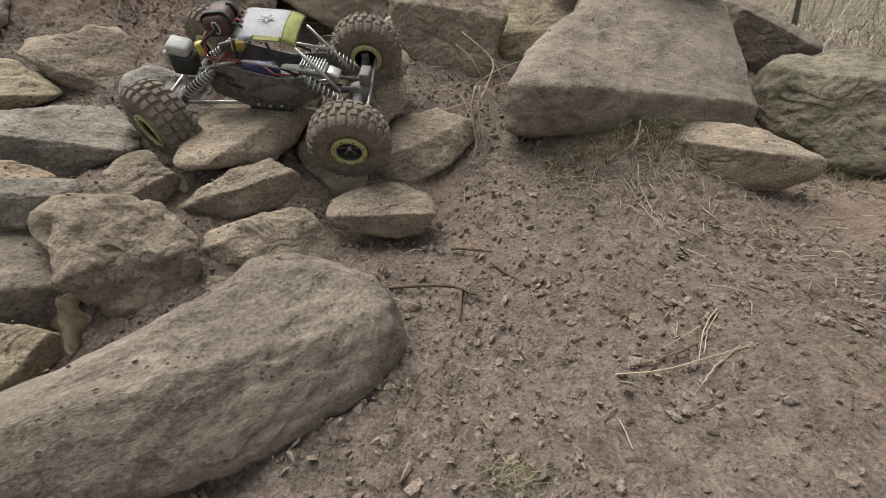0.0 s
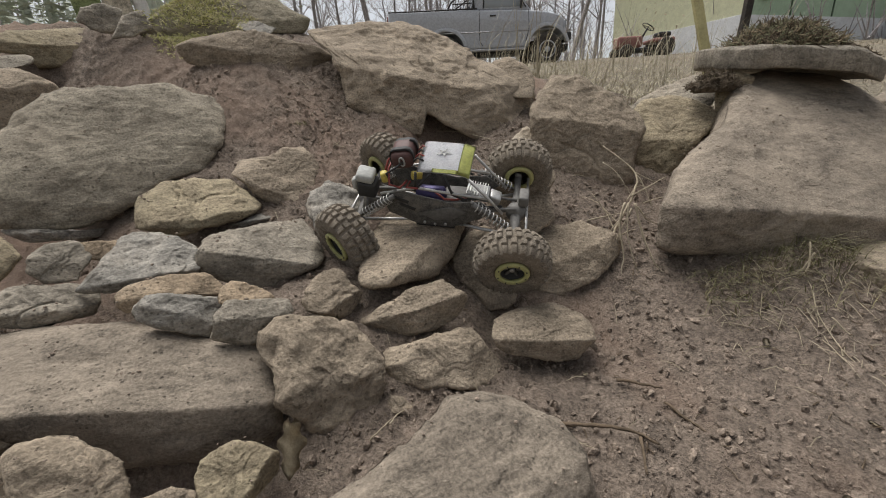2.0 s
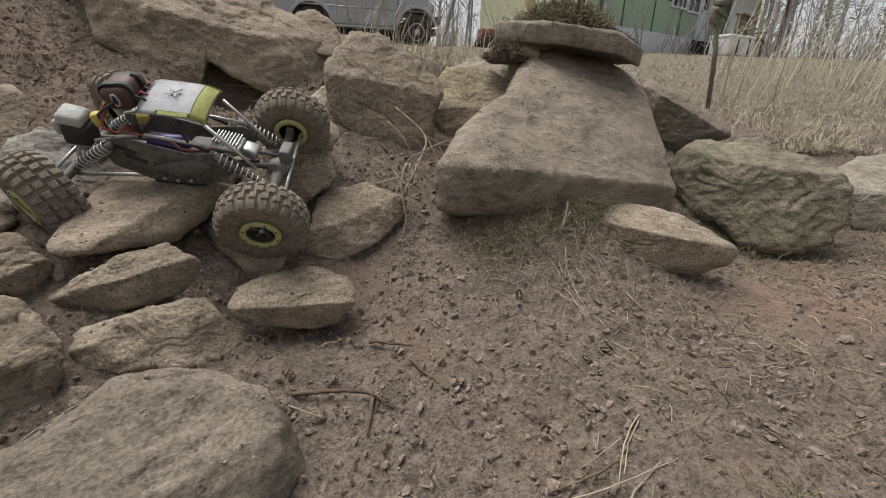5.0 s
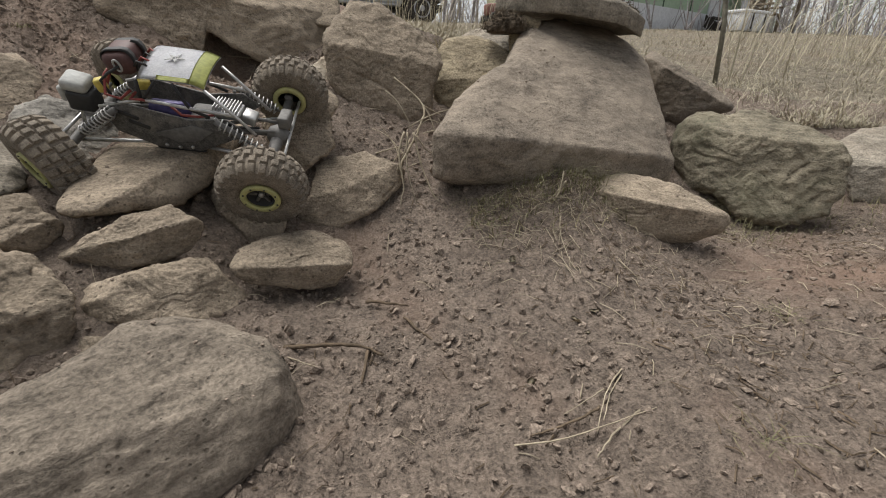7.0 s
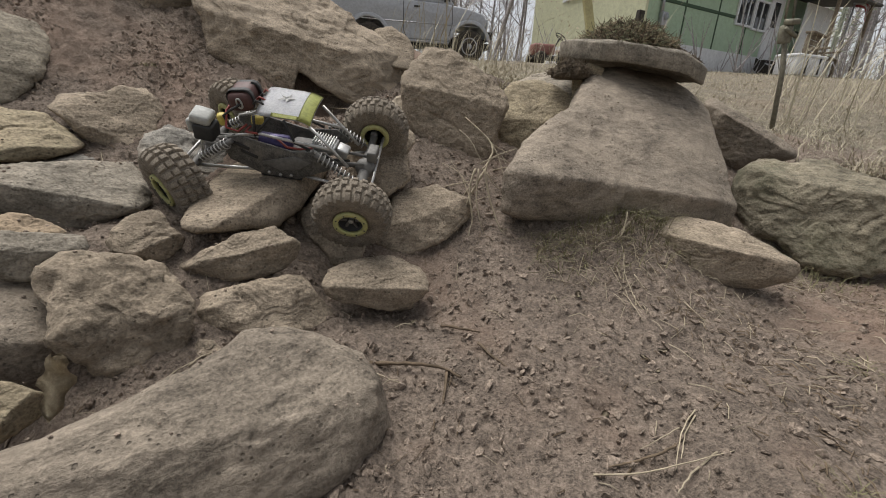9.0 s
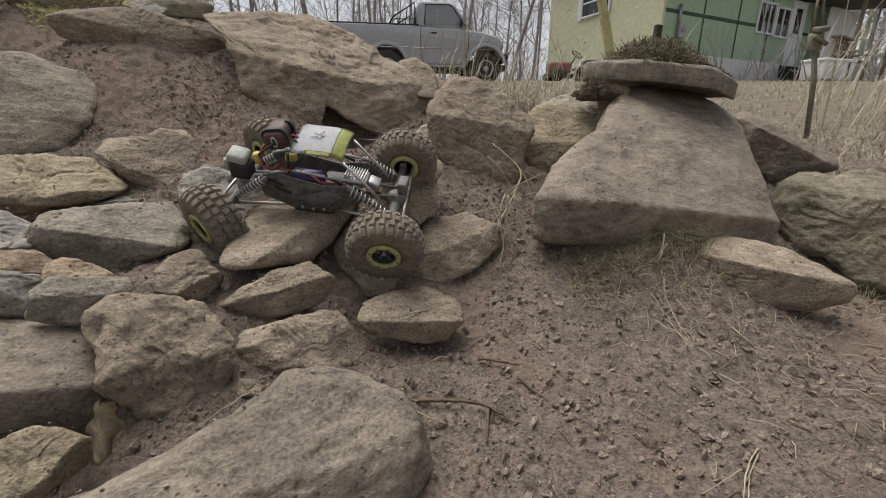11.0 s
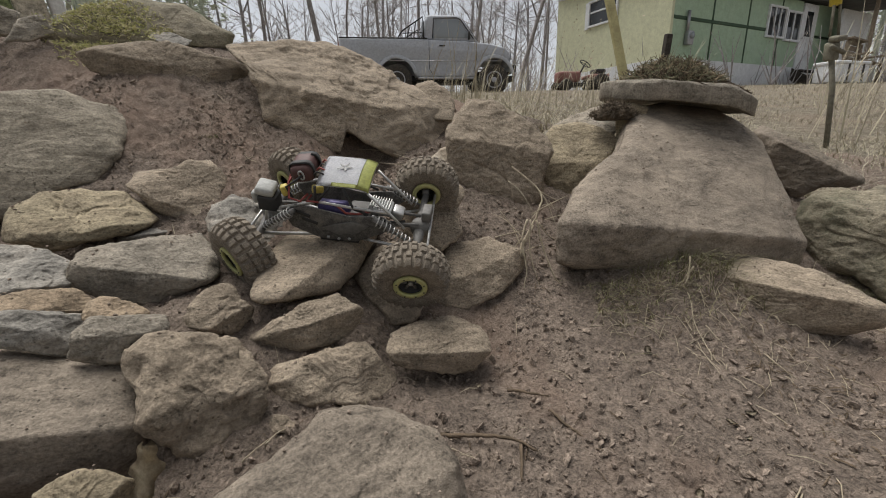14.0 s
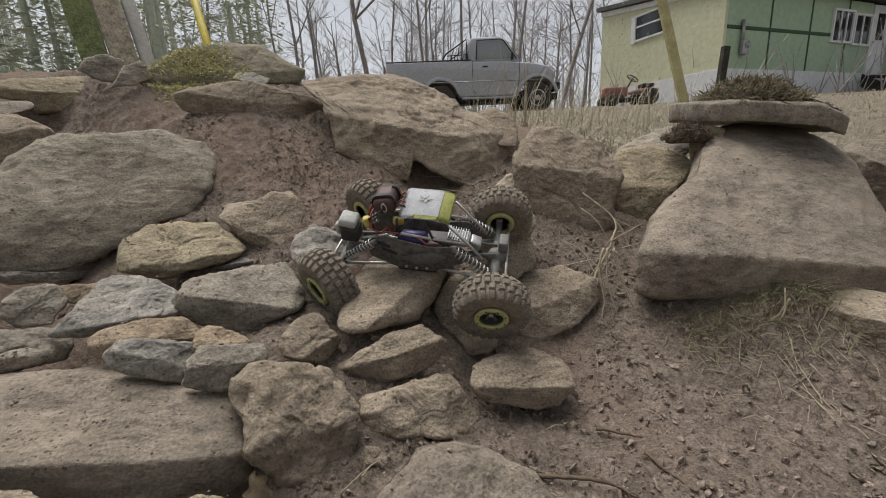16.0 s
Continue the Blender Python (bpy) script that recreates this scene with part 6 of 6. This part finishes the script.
add_flake((-0.018, 0.557, -0.04))
add_flake((0.312, 0.495, -0.052))
add_flake((0.217, 0.394, -0.067))
add_flake((0.319, 0.472, -0.058))
add_flake((0.255, 0.626, -0.019))
add_flake((0.347, 0.513, -0.052))
add_flake((0.384, 0.593, -0.038))
add_flake((0.473, 0.426, -0.065))
add_flake((0.734, 1.147, 0.083))




def build_dead_leaf():
    bm = bmesh.new()
    rows = []
    for i in range(13):
        t = i / 12
        w = 0.012 * math.sin(math.pi * min(1, 0.06 + 0.94 * t)) ** 0.8 * (1 + 0.3 * math.sin(t * 17))
        rows.append([bm.verts.new((s * w, 0.008 * math.sin(3 * t) + 0.012 * s * s * (1 - t) + 0.006 * noise.noise(Vector((s * 3, t * 6, 0))), -0.06 * t)) for s in (-1, -0.5, 0, 0.5, 1)])
    for a, b in zip(rows, rows[1:]):
        for j in range(4):
            bm.faces.new((a[j], b[j], b[j + 1], a[j + 1]))
    bmesh.ops.solidify(bm, geom=bm.faces[:], thickness=0.0008)
    ob = part("dead_leaf", bm, DEAD_LEAF)
    ob.matrix_world = pose(-0.362, 0.352, 0.026, -14, 8, 20) @ Matrix.Scale(1.1, 4)
    tagged(ob, "curled brown dead leaf stuck below a rock", "leaf")


build_dead_leaf()


def scatter_stones():
    """Crumbs of dirt and small stones, too many to count."""
    rng = random.Random(31)
    ball = bmesh.new()
    bmesh.ops.create_icosphere(ball, subdivisions=1, radius=1.0)
    bv = [v.co.copy() for v in ball.verts]
    bf = [[v.index for v in f.verts] for f in ball.faces]
    ball.free()
    verts, faces = [], []
    for k in range(27000):
        y = 0.2 + 1.2 * rng.random() ** 1.1
        x = rng.uniform(-0.95, 1.35) if rng.random() < 0.7 else rng.gauss(0.15, 0.3)
        if k > 20000:
            x, y = rng.uniform(-0.95, -0.1), rng.uniform(0.85, 1.25)
        p = Vector((x, y, 0.0))
        if noise.noise(p * 6) < rng.uniform(-0.6, 0.35):
            continue
        r = 0.0011 + (0.0056 if k <= 20000 else 0.0024) * rng.random() ** 3.0
        z = ground_height(x, y) + ground_relief(x, y)
        sx, sy, sz = rng.uniform(0.6, 1.7), rng.uniform(0.6, 1.3), rng.uniform(0.35, 0.8)
        turn = Euler((rng.uniform(0, 6), rng.uniform(0, 6), rng.uniform(0, 6))).to_matrix()
        base = len(verts)
        for v in bv:
            q = turn @ Vector((v.x * sx, v.y * sy, v.z * sz))
            verts.append(Vector((x, y, z + r * 0.25)) + q * r * rng.uniform(0.6, 1.35))
        faces.extend([[base + i for i in f] for f in bf])
    stuff_mesh("dirt_crumbs", verts, faces, CRUMB, "loose crumbs of dry dirt and grit", "gravel")
    # crumbs that lie on the stones
    verts, faces = [], []
    for _ in range(2600):
        x, y = rng.uniform(-1.1, 0.9), rng.uniform(0.25, 1.2)
        hit, place, normal, _, ob, _ = scene.ray_cast(bpy.context.evaluated_depsgraph_get(), Vector((x, y, 0.75)), Vector((0, 0, -1)))
        if not hit or not ob.name.startswith("rock") or normal.z < 0.6:
            continue
        for _ in range(rng.choice((1, 1, 2, 4))):
            r = 0.0008 + 0.0018 * rng.random() ** 2.5
            q = place + Vector((rng.uniform(-1, 1), rng.uniform(-1, 1), 0)) * 0.012
            base = len(verts)
            for v in bv:
                verts.append(q + Vector((v.x, v.y, v.z * 0.7)) * r * rng.uniform(0.7, 1.3))
            faces.extend([[base + i for i in f] for f in bf])
    stuff_mesh("rock_crumbs", verts, faces, CRUMB, "dark crumbs of dirt lying on the rocks", "gravel")


def scatter_litter():
    """Straw bits, grass tufts at the foot of the big rock, thin litter on the right."""
    rng = random.Random(41)
    verts, faces = [], []

    def straw(x, y, length, turn, lift, width):
        z = ground_height(x, y) + ground_relief(x, y)
        dx, dy = math.cos(turn) * length, math.sin(turn) * length
        base = len(verts)
        bow = rng.uniform(-0.2, 0.2) * length
        for t in (0, 0.5, 1):
            px, py = x + dx * (t - 0.5) - dy * bow * 4 * t * (1 - t), y + dy * (t - 0.5) + dx * bow * 4 * t * (1 - t)
            pz = ground_height(px, py) + ground_relief(px, py) + 0.0015 + lift * math.sin(math.pi * t)
            nx, ny = -dy / length * width, dx / length * width
            verts.extend([(px - nx, py - ny, pz), (px + nx, py + ny, pz), (px, py, pz + width * 1.5)])
        for k in (0, 3):
            for a, b in ((0, 1), (1, 2), (2, 0)):
                faces.append((base + k + a, base + k + b, base + k + b + 3, base + k + a + 3))

    for _ in range(620):
        if rng.random() < 0.45:
            x = rng.uniform(0.2, 0.85)
            y = 0.755 + 0.25 * (x - 0.186) - 0.11 * abs(rng.gauss(0, 1))
        elif rng.random() < 0.6:
            x, y = rng.uniform(0.3, 1.3), rng.uniform(0.35, 0.95)
        else:
            x, y = rng.uniform(-0.7, 1.0), rng.uniform(0.25, 1.25)
        straw(x, y, rng.uniform(0.008, 0.045), rng.uniform(0, 6.3), rng.uniform(0, 0.006), rng.uniform(0.0003, 0.0007))
    stuff_mesh("straw_litter", verts, faces, PALE_STRAW, "scattered bits of dry straw on dirt", "straw")
    verts, faces = [], []
    for _ in range(2600):
        x, y = rng.uniform(-0.75, 1.2), rng.uniform(0.22, 1.3)
        if rng.random() < 0.4:
            x, y = rng.uniform(0.35, 1.15), rng.uniform(0.25, 0.8)
        if noise.noise(Vector((x, y, 2)) * 5) < rng.uniform(-0.5, 0.4):
            continue
        straw(x, y, rng.uniform(0.004, 0.022), rng.uniform(0, 6.3), rng.uniform(0, 0.003), rng.uniform(0.0004, 0.0011))
    stuff_mesh("twig_litter", verts, faces, TWIG, "dark crumbs of twig and bark on dirt", "litter")
    v2, f2 = [], []
    for _ in range(820):
        x = rng.uniform(0.2, 0.75)
        y = 0.757 + 0.25 * (x - 0.186) - 0.055 * abs(rng.gauss(0, 0.8))
        blade(v2, f2, x, y, ground_height(x, y), rng.uniform(0.014, 0.06), 0.0008, rng.uniform(0.6, 2.0), rng.gauss(-1.6, 0.9), rng)
    for _ in range(500):
        x, y = rng.uniform(0.75, 1.4), rng.uniform(0.75, 0.95)
        blade(v2, f2, x, y, ground_height(x, y), rng.uniform(0.01, 0.05), 0.0008, rng.uniform(0.4, 1.6), rng.uniform(0, 6.3), rng)
    for cx, cy in ((0.42, 0.30), (0.05, 0.22), (0.62, 0.48), (-0.36, 0.98), (-0.62, 1.0), (-0.42, 0.9)):
        for _ in range(45):
            a, q = rng.uniform(0, 6.3), rng.gauss(0, 0.014)
            blade(v2, f2, cx + q, cy + rng.gauss(0, 0.014), ground_height(cx, cy), rng.uniform(0.008, 0.022), 0.0007, rng.uniform(0.8, 2.0), a, rng)
    stuff_mesh("grass_tufts", v2, f2, GREEN_BLADE, "sparse olive and dry grass tufts by the rocks", "grass")


def moss_clump(name, label, category, centre, spread, count, height, materials, seed, drop=0.0, clings=False):
    """A cushion of short tangled strands heaped on a stone."""
    rng = random.Random(seed)
    thing = empty(name, Matrix.Translation(centre), label, category)
    for k, material in enumerate(materials):
        bm = bmesh.new()
        for _ in range(count):
            u, v = rng.gauss(0, 0.45), rng.gauss(0, 0.45)
            if u * u + v * v > 1:
                continue
            rise = max(0.0, 1 - u * u - v * v) * height
            p = Vector((u * spread[0], v * spread[1], rise * rng.uniform(0.1, 1.0) - drop * abs(u)))
            if clings:
                hit, place, _, _, _, _ = scene.ray_cast(bpy.context.evaluated_depsgraph_get(), Vector(centre) + Vector((p.x, p.y, 0.4)), Vector((0, 0, -1)))
                if not hit or abs(place.z - centre[2]) > 0.12:
                    continue
                p.z = place.z - centre[2] + 0.002
            pts = [p]
            d = Vector((rng.uniform(-1, 1), rng.uniform(-1, 1), rng.uniform(-0.3, 1.0))).normalized()
            for _ in range(3):
                d = (d + Vector((rng.uniform(-1, 1), rng.uniform(-1, 1), rng.uniform(-0.9, 0.5))) * 0.6).normalized()
                p = p + d * rng.uniform(0.004, 0.011) * (height / 0.05)
                pts.append(p)
            tube(bm, pts, [0.0011, 0.0011, 0.0009, 0.0004], 3, False)
        core = bmesh.ops.create_icosphere(bm, subdivisions=3, radius=1.0)["verts"] if k == 0 and not clings else []
        for v in core:
            n = v.co.copy()
            f = 0.75 + 0.35 * noise.noise(n * 3 + Vector((seed, 0, 0))) + 0.15 * noise.noise(n * 9)
            v.co = Vector((n.x * spread[0] * f, n.y * spread[1] * f, max(-0.01, n.z * height * 0.8 * f) - drop * abs(n.x) * f))
        part("cushion" if k == 0 else "moss_tuft", bm, material, thing)
    return thing


scatter_stones()
scatter_litter()
moss_clump("moss_sod", "clump of dry moss and leaf mould on the capstone", "moss", (0.505, 1.20, 0.429), (0.135, 0.09, 0), 1300, 0.06, (LEAF_MOULD, STRAW_DARK, SOD_GREEN), 3)
moss_clump("moss_sod", "dark crumbly leaf mould spilling off the capstone", "moss", (0.635, 1.19, 0.414), (0.07, 0.06, 0), 350, 0.02, (LEAF_MOULD, LEAF_MOULD), 4, 0.02)
moss_clump("root_clod", "dark root clod hanging below the capstone", "root clod", (0.345, 1.13, 0.352), (0.06, 0.05, 0), 500, 0.035, (LEAF_MOULD, LEAF_MOULD), 6, 0.0)
moss_clump("moss_patch", "yellow-green moss growing over the upper rock", "moss", (-1.0, 1.27, 0.62), (0.2, 0.12, 0), 2200, 0.024, (MOSS, MOSS_DRY), 7, 0.0, True)
